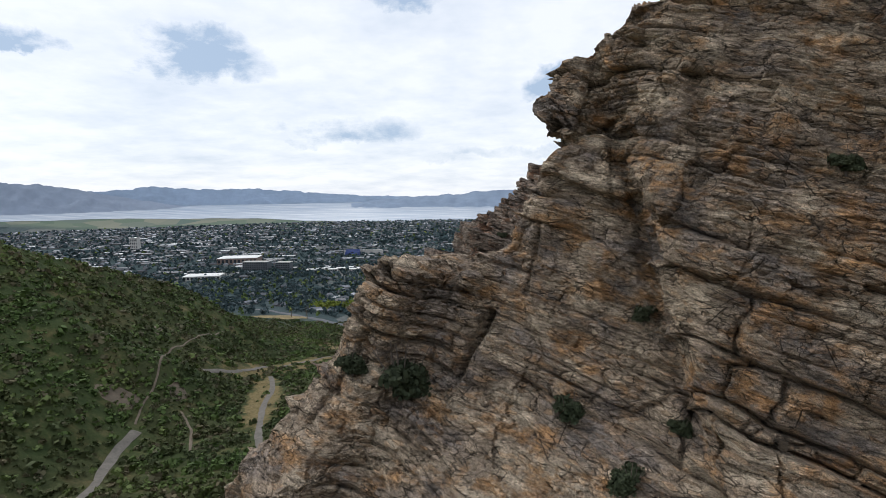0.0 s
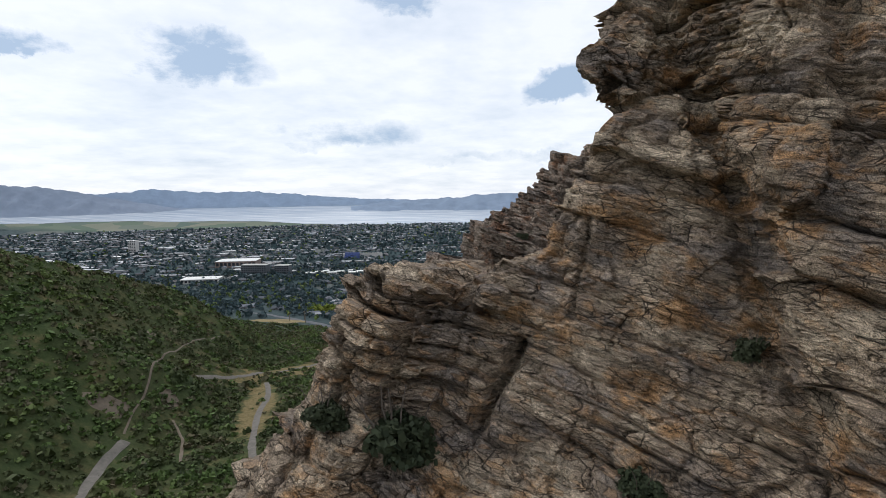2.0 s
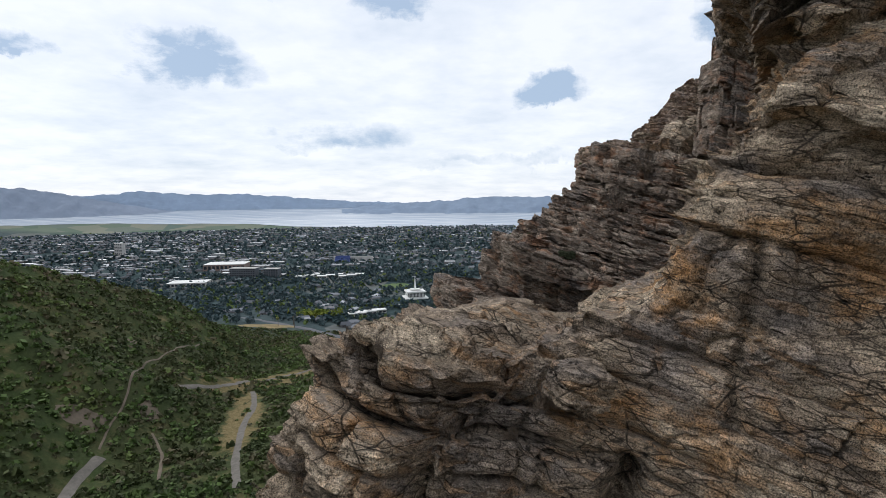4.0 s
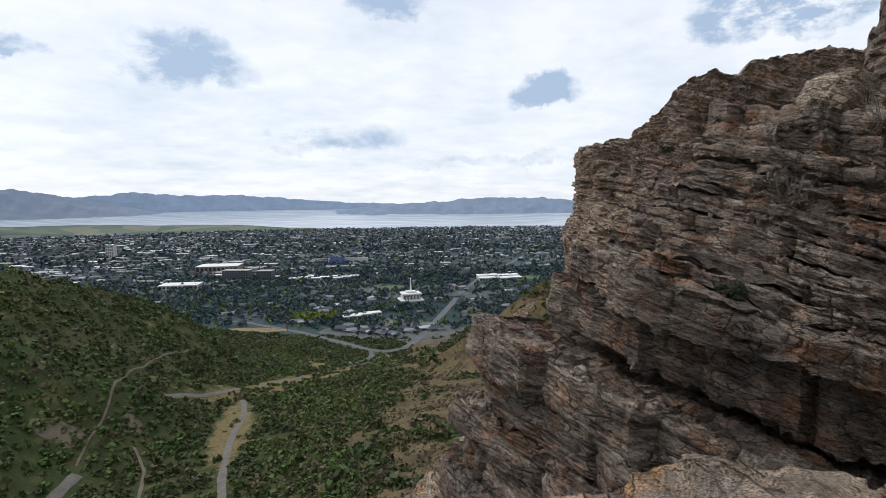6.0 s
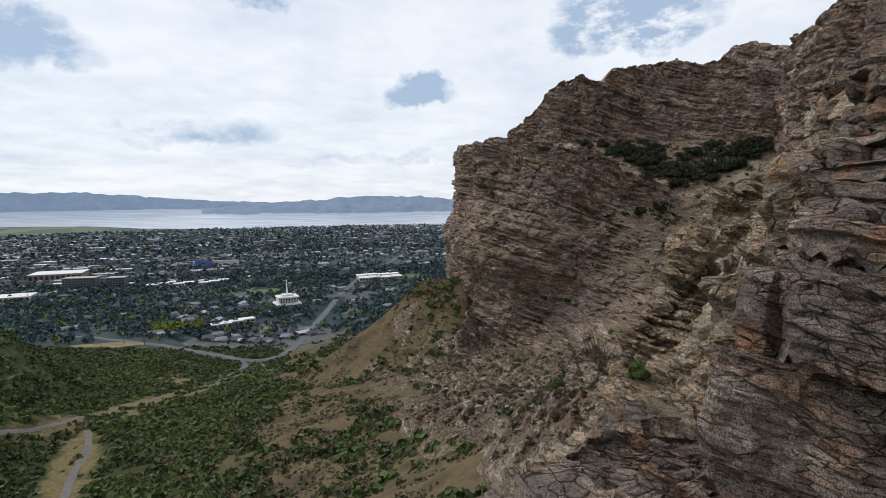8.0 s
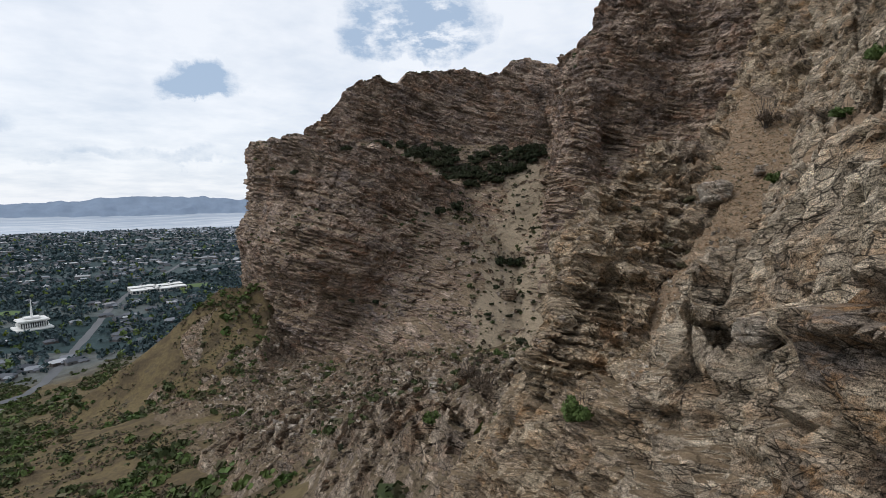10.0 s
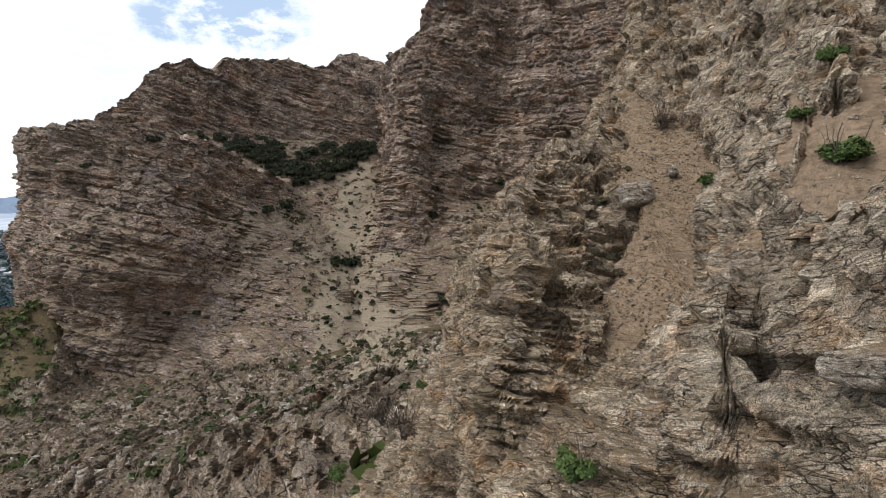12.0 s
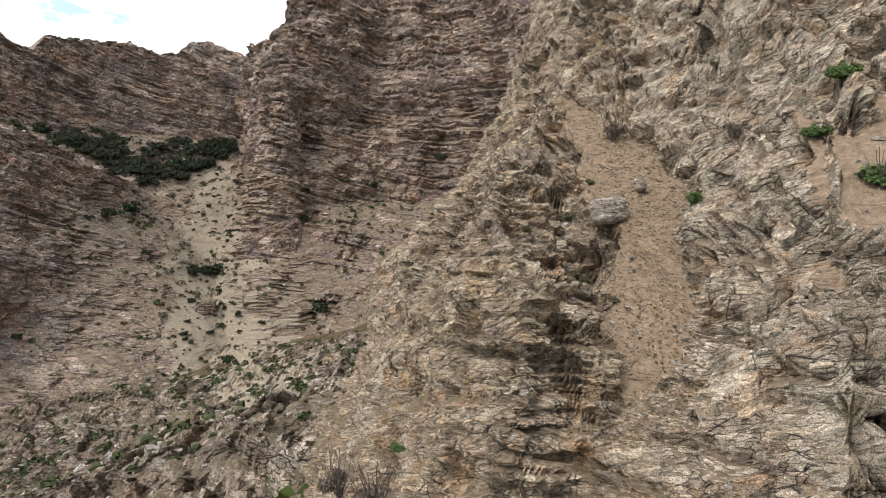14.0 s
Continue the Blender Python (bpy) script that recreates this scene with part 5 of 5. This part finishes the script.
    part("spire", bm, WHITE, t)


def big_block(name, x, y, turn, sx, sy, sz, wall, roof, label, category, floors=3, bays=8):
    t = holder(name, x, y, turn, label, category)
    body = part("wall", block(sx, sy, sz), wall, t)
    part("roof", block(sx + 1.2, sy + 1.2, 1.0, 0, 0, sz + 0.004, 0.2), roof, t)
    for f in range(floors):
        for b in range(bays):
            part("window", block(sx / bays * 0.62, 0.3, sz / floors * 0.5, -sx / 2 + (b + 0.5) * sx / bays, -sy / 2 - 0.06, (f + 0.3) * sz / floors), GLASS_DARK, body)
    return t


def landmarks():
    big_block("sports_hall", -525, 1200, 8, 78, 46, 9, CONCRETE, WHITE, "low sports hall with a bright white flat roof", "hall", 1, 10)
    big_block("arena", -549, 1490, 6, 105, 70, 17, BRICK, WHITE, "large brick arena with a white roof", "arena", 1, 10)
    a = big_block("office_block", -444, 1315, -5, 62, 26, 24, SLATE, CONCRETE, "dark glazed office block with several floors", "office", 5, 11)
    big_block("office_block", -374, 1305, -5, 34, 24, 23, SLATE, CONCRETE, "pale office block with several floors", "office", 5, 6)
    big_block("campus_tower", -1066, 1900, 0, 26, 22, 46, CONCRETE, CONCRETE, "tall pale concrete tower block", "tower", 9, 4)
    r = random.Random(4)
    for k in range(9):
        big_block("school_wing", -305 + 17 * k, 1290 + (k % 3) * 16, 4, 22, 15, 6, CONCRETE, WHITE, "low school wing with a white roof", "school", 1, 4)
    for k in range(8):
        big_block("supply_hall", 135 + (k % 4) * 24, 1240 + (k // 4) * 42 + 8 * (k % 2), 3, 26, 24, 7, CONCRETE, WHITE, "wide low building with a white roof", "hall", 1, 4)
    for k in range(3):
        big_block("chapel_hall", -112 + 14 * k, 838 + 16 * k, 20, 26, 13, 5, CONCRETE, WHITE, "low hall with a pale flat roof among trees", "hall", 1, 4)
    s = holder("stadium", -262, 1640, 0, "open stadium with blue seats facing a pitch", "stadium")
    for k, (w, y, z) in enumerate(((44, 0, 0), (44, 5, 3), (44, 10, 6), (44, 15, 9), (44, 20, 12))):
        part("seat_bank", block(w, 5, 5 + z, 0, y, 0), BLUE, s)
    part("stand", block(120, 8, 14, 30, 30, 0), CONCRETE, s)


def town():
    r = np.random.default_rng(21)
    hx, hy, tx, ty = [], [], [], []
    for d0, d1, gap, ph, pt in ((640, 1500, 26, 0.20, 1.0), (1500, 2300, 30, 0.42, 1.0), (2300, 3900, 42, 0.6, 1.0)):
        n = int(2 * math.radians(50) * (d1 * d1 - d0 * d0) / 2 / gap**2)
        b = r.uniform(-50, 50, n)
        d = np.sqrt(r.uniform(d0 * d0, d1 * d1, n))
        x, y = polar(b, d)
        ok = (y > 740 + 0.0 * x) & off_paths(x, y, 9)
        ok &= ~((np.hypot(x + 27, y - 1012) < 48) | (np.hypot(x + 70, y - 1165) < 42) | (np.hypot(x - 240, y - 1275) < 44) | (np.hypot(x + 214, y - 730) < 40))
        x, y = x[ok], y[ok]
        built = fbm2(x / 260, y / 260, 3, 501) + 0.25 * (d[ok] > 1500)
        house = r.random(len(x)) < np.clip(ph + 0.35 * built, 0.05, 0.95)
        hx.append(x[house])
        hy.append(y[house])
        m = r.random(len(x)) < 0.95
        for _ in range(8 if d0 < 1000 else 3):
            g = gap * 0.55
            tx.append(x[m] + r.normal(0, g, m.sum()))
            ty.append(y[m] + r.normal(0, g, m.sum()))
    x, y = np.concatenate(hx), np.concatenate(hy)
    D = np.hypot(x, y)
    n = len(x)
    k = 1 + 0.35 * np.clip((D - 1500) / 1500, 0, 1.5)
    S = np.stack([r.uniform(6, 10, n) * k, r.uniform(4.5, 6.5, n) * k, r.uniform(3, 5, n) * k], -1)
    A = np.where(r.random(n) < 0.5, 0.2, 0.2 + np.pi / 2) + r.normal(0, 0.12, n)
    V, F, idx = box_soup(np.stack([x, y, plain_height(D) - 0.5], -1), S, A, r.uniform(1.8, 3.4, n) * k)
    me = soup("town_houses", V, F, [HOUSE_WALL, HOUSE_ROOF], idx)
    tagged(new("town_houses", me), "suburb of low houses with grey and brown roofs", "houses", kind="stuff")
    # large flat-roofed buildings, denser on the campus side
    n = 520
    b = np.where(r.random(n) < 0.6, r.normal(-27, 8, n), r.uniform(-48, 40, n))
    D = np.sqrt(r.uniform(1350**2, 3600**2, n))
    x, y = polar(b, D)
    S = np.stack([r.uniform(8, 30, n), r.uniform(7, 16, n), r.uniform(3, 8, n)], -1)
    V, F, idx = box_soup(np.stack([x, y, plain_height(D) - 0.5], -1), S, 0.1 + r.normal(0, 0.1, n), r.uniform(0.2, 0.6, n))
    me = soup("town_halls", V, F, [HOUSE_WALL, WHITE_ROOF], idx)
    tagged(new("town_halls", me), "flat-roofed pale commercial buildings across the town", "buildings", kind="stuff")
    x, y = np.concatenate(tx), np.concatenate(ty)
    ok = off_paths(x, y, 3) & (y > 700) & ~((np.hypot(x + 27, y - 1000) < 34) | (np.hypot(x + 70, y - 1165) < 36) | (np.hypot(x - 240, y - 1275) < 36) | (np.hypot(x + 214, y - 730) < 36))
    x, y = x[ok], y[ok]
    D = np.hypot(x, y)
    z = ground_height(x, y)
    near = D < 1250
    for sel, leaves, size, name in ((near, 14, 0.42, "street_trees"), (~near & (D < 2000), 6, 0.66, "street_trees"), (D >= 2000, 3, 0.95, "street_trees")):
        m = sel.sum()
        R = r.uniform(2.6, 5.6, m) * (1 + 0.25 * (D[sel] > 2000))
        H = R * r.uniform(1.4, 2.4, m)
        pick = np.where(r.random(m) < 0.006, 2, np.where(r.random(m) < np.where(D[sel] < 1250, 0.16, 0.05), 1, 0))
        me = clump_mesh(name, np.stack([x[sel], y[sel], z[sel] + 0.5], -1), R, H, leaves, size, [LEAF_CITY_HAZE, LEAF_GREEN, LEAF_GOLD], 600 + leaves, pick)
        tagged(new(name, me), "leafy trees between the houses, dark green tinted with haze blue", "trees", kind="stuff")
    # the yellowing grove
    gx, gy = r.normal(-172, 14, 26), r.normal(822, 9, 26)
    R = r.uniform(5, 8.5, 26)
    me = clump_mesh("golden_grove", np.stack([gx, gy, ground_height(gx, gy)], -1), R, R * 2.0, 120, 0.16, [LEAF_GOLD], 77)
    tagged(new("golden_grove", me), "grove of trees turning yellow-green", "trees", kind="stuff")


def power_poles():
    """Wooden poles with two crossarms in the mown field."""
    wood = plain_material("weathered_pole", (0.13, 0.105, 0.08), 0.9, 0.2, 2.0)
    for x, y in ((-206, 742), (-188, 752), (-182, 733)):
        t = holder("power_pole", x, y, 20, "weathered wooden power pole with two crossarms", "pole", "poles in the field")
        bm = bmesh.new()
        bmesh.ops.create_cone(bm, cap_ends=True, segments=8, radius1=0.42, radius2=0.28, depth=13)
        bmesh.ops.translate(bm, vec=(0, 0, 6.2), verts=bm.verts)
        part("pole", bm, wood, t)
        for z in (10.6, 12.0):
            part("crossarm", block(3.6, 0.25, 0.28, 0, -0.3, z, 0.04), wood, t)


def parked_cars():
    """Cars at the trailhead below the street."""
    r = random.Random(17)
    tyre = plain_material("tyre_rubber", (0.02, 0.02, 0.02), 0.9, 0.1, 2.0)
    paints = [("dark grey", (0.05, 0.052, 0.056)), ("white", (0.62, 0.62, 0.60)), ("black", (0.018, 0.018, 0.02)), ("silver", (0.36, 0.37, 0.38))]
    mats = [plain_material("car_paint_" + n.replace(" ", "_"), c, 0.35, 0.05, 0.5) for n, c in paints]
    for k in range(8):
        pick = k % 4
        c = holder("car", -84 + 4.6 * k, 566 + 3.2 * k, 72 + r.uniform(-6, 6), paints[pick][0] + " car parked on the gravel at the trailhead", "car", "parked cars")
        part("body", block(4.5, 1.8, 0.75, 0, 0, 0.75, 0.15), mats[pick], c)
        part("cabin", block(2.4, 1.6, 0.62, -0.2, 0, 1.49, 0.2), GLASS_DARK, c)
        for sx in (-1.4, 1.4):
            for sy in (-0.85, 0.85):
                bm = bmesh.new()
                bmesh.ops.create_cone(bm, cap_ends=True, segments=12, radius1=0.34, radius2=0.34, depth=0.24)
                bmesh.ops.rotate(bm, cent=(0, 0, 0), matrix=Matrix.Rotation(math.pi / 2, 3, "X"), verts=bm.verts)
                bmesh.ops.translate(bm, vec=(sx, sy, 0.7), verts=bm.verts)
                part("wheel", bm, tyre, c)


near_houses()
power_poles()
parked_cars()
temple()
landmarks()
town()


# ---------------------------------------------------------------- shrubs, stones, slabs
from mathutils.bvhtree import BVHTree

BARK = plain_material("bark", (0.10, 0.08, 0.065), 0.9, 0.3, 6.0, bump=0.01)
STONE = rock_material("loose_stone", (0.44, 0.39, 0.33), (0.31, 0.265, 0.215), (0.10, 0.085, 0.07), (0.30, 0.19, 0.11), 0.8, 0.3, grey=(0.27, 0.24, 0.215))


def land_drop(names):
    """Finds the surface of the named land forms under a place: height and steepness."""
    dg = bpy.context.evaluated_depsgraph_get()
    trees = [BVHTree.FromObject(ob, dg) for ob in scene.objects if ob.name.split(".")[0] in names]

    def drop(x, y, high=300.0):
        best = None
        for t in trees:
            p, n, _, _ = t.ray_cast(Vector((x, y, high)), Vector((0, 0, -1)))
            if p and (best is None or p.z > best[0]):
                best = (p.z, abs(n.z))
        return best

    return drop


def shrub_form(label, leaf, seed, leaves, size, flat, twigs):
    """A shrub one metre across: bent stems and a crown of loose leaves."""
    r = random.Random(seed)
    ob = tagged(new("shrub"), label, "shrub", "shrubs on the rocks")
    bm = bmesh.new()
    for _ in range(twigs):
        a, lean = r.uniform(0, 2 * math.pi), r.uniform(0.15, 0.5)
        p, w = Vector((r.uniform(-0.05, 0.05), r.uniform(-0.05, 0.05), -0.12)), r.uniform(0.012, 0.024)
        step = Vector((math.cos(a) * lean, math.sin(a) * lean, flat)) * 0.24
        ring = None
        for k in range(5):
            cur = [bm.verts.new(p + Vector((math.cos(b) * w, math.sin(b) * w, 0))) for b in (0, 2.1, 4.2)]
            if ring:
                for i in range(3):
                    bm.faces.new((ring[i], ring[(i + 1) % 3], cur[(i + 1) % 3], cur[i]))
            ring = cur
            p = p + step + Vector((r.uniform(-1, 1), r.uniform(-1, 1), r.uniform(-0.3, 0.6))) * 0.05
            w *= 0.75
    part("stem", bm, BARK, ob)
    lumps = np.array([(r.uniform(-0.26, 0.26), r.uniform(-0.26, 0.26), r.uniform(0.0, 0.32) * flat) for _ in range(9)])
    me = clump_mesh("foliage", lumps, np.array([r.uniform(0.16, 0.27) for _ in lumps]), np.array([r.uniform(0.25, 0.42) * flat for _ in lumps]), leaves // 9, size, [leaf], seed)
    crown = new("foliage", me)
    crown.parent = ob
    return ob


DARK_SHRUBS = [(-2.1, 30.0, -11.1, 3.5), (6.9, 27.3, -11.0, 1.7), (11.1, 28.1, -7.3, 1.5), (-5.2, 30.8, -10.9, 1.9), (8.7, 23.6, -13.5, 2.0), (11.8, 25.2, -11.2, 1.3), (18.2, 23.8, -0.2, 1.5), (6.2, 48.6, -1.8, 0.9),
               (5.9, 48.4, -2.4, 1.2), (168, 403, 32, 12), (201, 400, 27, 6.5), (137, 422, 16, 8.5), (272, 415, -12, 20), (246, 402, -14, 16), (232, 399, -14, 6.5), (163, 392, -72, 6.7), (178, 385, -74, 7.5)]
BENCH_SHRUBS = [(284, 495, 43, 22), (302, 488, 38, 24), (310, 472, 29, 25), (320, 455, 20, 27), (346, 450, 25, 28), (367, 442, 35, 28), (384, 437, 43, 22), (253, 510, 56, 22)]
SLOPE_SHRUBS = [(85, 278, -93, 4.2), (87, 255, -87, 5.6), (54, 183, -66, 4.1), (76, 187, -58.5, 2.6), (288, 362, -55, 21), (273, 362, -53, 15), (315, 301, -18, 13), (252, 342, -66, 6.4), (251, 375, -37, 6.8),
                (284, 270, -73, 17), (360, 274, 5, 14), (375, 223, 26, 10), (166, 225, -79, 5.8), (115, 246, -87, 5.1), (228, 293, -92, 9), (181, 310, -98, 5.4)]
GREEN_SHRUBS = [(19.7, 79.5, -15.1, 2.6), (39.7, 77.6, -1.6, 1.9), (30.2, 70.0, 1.9, 3.0), (35.6, 70.4, 4.6, 1.9), (26.7, 94.1, -14.9, 1.2), (23.0, 99.2, -21.9, 2.4), (34.4, 71.8, 4.3, 1.6)]
DRY_SHRUBS = [(-2.7, 32.0, -5.9, 0.55), (1.2, 32.7, -6.0, 0.9), (0.5, 32.6, -6.1, 0.65), (9.9, 48.0, 1.0, 1.4), (9.7, 51.5, 0.6, 1.7), (7.2, 50.5, -0.1, 0.8), (52.6, 83.8, 5.2, 3.4), (26.3, 95.7, -18.8, 3.4), (27.5, 98.8, -18.9, 3.2), (14.6, 21.8, -9.6, 0.9)]
SAGE_SHRUBS = [(38.7, 85.7, -4.6, 1.5), (39.3, 89.1, -4.6, 1.2), (46.1, 85.0, 1.3, 1.2), (45.2, 87.5, 0.1, 1.3), (44.4, 86.7, 0.0, 1.6), (41.5, 84.9, -5.0, 1.2), (38.5, 86.0, -4.8, 1.2), (35.5, 82.4, -7.2, 1.1), (4.2, 50.9, -3.8, 0.5)]


def shrubs():
    r = random.Random(31)
    on_rock = land_drop(("rock_buttress", "slab", "rock_slope"))
    sets = ((DARK_SHRUBS, "dark green rounded shrub rooted in a rock crack", LEAF_JUNIPER, 2600, 0.13, 0.8, 6), (GREEN_SHRUBS, "bright green leafy shrub among pale rocks", LEAF_GREEN, 2600, 0.14, 0.85, 6),
            (DRY_SHRUBS, "sparse grey-brown twiggy shrub on rock", LEAF_DRY, 1100, 0.10, 1.0, 16), (SAGE_SHRUBS, "grey-green sage tuft in dry grass", LEAF_SAGE, 1300, 0.15, 0.8, 8))
    for n, (rows, label, leaf, leaves, size, flat, twigs) in enumerate(sets):
        form = shrub_form(label, leaf, 700 + n, leaves, size, flat, twigs)
        spots = [(x, y, z, w) for x, y, z, w in rows]
        if n == 0:
            spots += SLOPE_SHRUBS
            drop = land_drop(("cliff_main", "cliff_ridge", "cliff_tower"))
            for x, y, z, w in BENCH_SHRUBS:
                for _ in range(17):
                    px, py = x + r.uniform(-0.5, 0.5) * w, y + r.uniform(-0.5, 0.5) * w
                    hit = drop(px, py)
                    if hit and abs(hit[0] - z) < 26:
                        spots.append((px, py, hit[0] + 0.5, w * r.uniform(0.42, 0.78)))
            line = [(212, 282), (238, 308), (270, 338), (318, 380), (360, 418)]
            for _ in range(70):
                k, q = r.randrange(4), r.random()
                px, py = (line[k][i] + q * (line[k + 1][i] - line[k][i]) + r.uniform(-26, 26) for i in (0, 1))
                hit = drop(px, py)
                if hit and hit[1] > 0.4:
                    spots.append((px, py, hit[0] + 0.1, 2.2 + 4.0 * r.random() ** 2))
        near = [(x, y, z, w * (1.35 if n == 0 and y < 35 else 1.0)) for x, y, z, w in spots if y < 130]
        for k, (x, y, z, w) in enumerate(near):
            hit = on_rock(x, y, z + 4.0)
            if hit and abs(hit[0] - z) < 4:
                near[k] = (x, y, hit[0] + 0.03 * w, w)
        far = [p for p in spots if p[1] >= 130]
        far_form = shrub_form("dark green shrub on a far rocky slope", leaf, 750 + n, 560, 0.24, flat, 3) if far else None
        for k, (x, y, z, w) in enumerate(near + far):
            if k == len(near):
                form = far_form
            m = pose(x, y, z, 0, 0, r.uniform(0, 360)) @ Matrix.Diagonal((w * r.uniform(0.9, 1.1), w * r.uniform(0.9, 1.1), w * r.uniform(0.8, 1.05), 1))
            if k in (0, len(near)):
                form.matrix_world = m
                first = form
            else:
                c = copy_thing(first, Matrix())
                c.matrix_world = m


def rock_body(name, x, y, z, size, turn, seed, mat, label, category, group="", edge=7.0, cuts=70, dip=-10):
    """A free block or slab: a box with broken edges, split along its bedding."""
    a, b = np.linspace(0, 2 * np.pi, cuts * 2 + 1), np.linspace(-np.pi / 2, np.pi / 2, cuts)
    A, B = np.meshgrid(a, b)
    U = np.stack([np.cos(B) * np.cos(A), np.cos(B) * np.sin(A), np.sin(B)], -1)
    half = np.array(size) / 2
    P = U / (np.sum(np.abs(U) ** edge, -1, keepdims=True) ** (1 / edge)) * half
    out = np.sign(U) * np.abs(P / half) ** (edge - 1) / half
    out = out / (np.linalg.norm(out, axis=-1, keepdims=True) + 1e-9)
    k = min(size)
    Q = P + np.array((seed * 3.1, seed * 1.7, seed * 0.9))
    d = 0.16 * k * fbm(Q / (1.6 * k), 3, seed) * (1 + 0.8 * np.abs(out[..., 0:1]))[..., 0]
    d = d + rocky(Q, out, [(0.5 * k, 2.0 * k, 0.24 * k, 0.14 * k, 0.04 * k, seed), (0.2 * k, 0.7 * k, 0.09 * k, 0.07 * k, 0.025 * k, seed + 1)], bed=(0.05, 0.03, 1))
    P = P + out * d[..., None]
    ob = new(name, grid_mesh(name, P, mat))
    ob.matrix_world = pose(x, y, z, 4, -dip, turn)
    return tagged(ob, label, category, group)


def slabs():
    for k, (x, y, z, sx, sy, sz, turn, dip) in enumerate(((2.0, 32.3, -4.7, 1.3, 1.3, 0.9, 15, -12),)):
        rock_body("rock_block", x, y, z, (sx, sy, sz), turn, 901 + 5 * k, ROCK_NEAR, "cracked brown quartzite block split along its beds", "rock", "blocks on the shelf", 8.0, 54, dip)
    for x, y, z, s, w in ((42.0, 83.2, -0.9, 1.9, 1.3), (18.2, 69.4, -6.6, 1.3, 1.5), (45.2, 81.0, 1.0, 0.9, 1.2), (257, 335, -70, 11, 1.2), (150, 404, 45, 5, 1.4), (156, 405, 45, 4, 1.2), (182, 390, -18, 8, 1.3)):
        rock_body("boulder", x, y, z, (s * w, s, s * 0.85), 37 * s, 851 + int(10 * s) + int(x) % 9, STONE if s < 3 else ROCK_RUBBLE, "pale angular boulder lying on the slope", "boulder", "loose boulders", 3.5, 40)


def loose_stones():
    """Stones scattered over the dry gullies and slopes."""
    r = np.random.default_rng(41)
    base = np.array([(-1, -1, -1), (1, -1, -1), (1, 1, -1), (-1, 1, -1), (-1, -1, 1), (1, -1, 1), (1, 1, 1), (-1, 1, 1)], float)
    quads = np.array([(0, 3, 2, 1), (4, 5, 6, 7), (0, 1, 5, 4), (1, 2, 6, 5), (2, 3, 7, 6), (3, 0, 4, 7)])
    V, F, n = [], [], 0
    for names, count, x0, x1, y0, y1, smin, smax, least in ((("rock_slope",), 1500, 20, 60, 60, 100, 0.04, 0.22, 0.66), (("cliff_main", "rock_outcrop", "cliff_tower"), 2600, 60, 330, 130, 420, 0.4, 1.7, 0.55)):
        drop = land_drop(names)
        for _ in range(count):
            x, y = r.uniform(x0, x1), r.uniform(y0, y1)
            hit = drop(x, y)
            if not hit or hit[1] < least:
                continue
            s = smin + (smax - smin) * r.random() ** 3
            v = base * s * r.uniform(0.4, 1.0, 3) * (1 + 0.35 * r.normal(size=(8, 3)))
            a = r.uniform(0, 6.28)
            c, q = math.cos(a), math.sin(a)
            v = np.stack([v[:, 0] * c - v[:, 1] * q, v[:, 0] * q + v[:, 1] * c, v[:, 2]], -1) + (x, y, hit[0] + 0.1 * s)
            V.append(v)
            F.append(quads + n)
            n += 8
    tagged(new("loose_stones", soup("loose_stones", np.concatenate(V), np.concatenate(F), [STONE])), "pale loose stones strewn over gully and slope", "stones", kind="stuff")


def slope_brush():
    """Small brush and dry grass on the gullies of the amphitheatre."""
    r = np.random.default_rng(43)
    for names, count, box, least, size, leaves, mats, label, name, leaf in (
            (("cliff_main", "rock_outcrop", "cliff_tower", "cliff_ridge"), 5200, (60, 380, 130, 520), 0.60, (0.6, 2.6), 22, [LEAF_SAGE, LEAF_DARK, LEAF_DRY], "small grey-green brush dotted over the far slopes", "slope_brush", 0.34),
            (("rock_slope",), 30000, (26, 62, 70, 94), 0.3, (0.05, 0.15), 6, [LEAF_STRAW, LEAF_STRAW, LEAF_SAGE], "tufts of dry straw-coloured grass in the gully", "dry_grass", 0.42)):
        drop = land_drop(names)
        C = []
        x, y = r.uniform(box[0], box[1], count), r.uniform(box[2], box[3], count)
        want = fbm2(x / (9 if name == "dry_grass" else 30), y / (9 if name == "dry_grass" else 30), 3, 905) > -0.35
        if name == "dry_grass":
            want = (y > line_at(x, GULLY_LOW) - 1) & (y < line_at(x, GULLY_HIGH) + 1)
        for px, py in zip(x[want], y[want]):
            hit = drop(px, py)
            if hit and name == "dry_grass" and abs(hit[0] - (-11.3 + 0.67 * (px - 28.3) + 0.05 * (py - 80))) > 0.8:
                continue
            if hit and hit[1] > least:
                C.append((px, py, hit[0] - 0.02))
        C = np.array(C)
        R = size[0] + (size[1] - size[0]) * r.random(len(C)) ** 2
        me = clump_mesh(name, C, R, R * r.uniform(0.7, 1.2, len(C)), leaves, leaf, mats, 911, r.integers(0, 3, len(C)))
        tagged(new(name, me), label, "grass" if name == "dry_grass" else "scrub", kind="stuff")


LEAF_STRAW = leaf_material("grass_straw", (0.19, 0.135, 0.075), (0.36, 0.27, 0.155))
shrubs()
slabs()
loose_stones()
slope_brush()
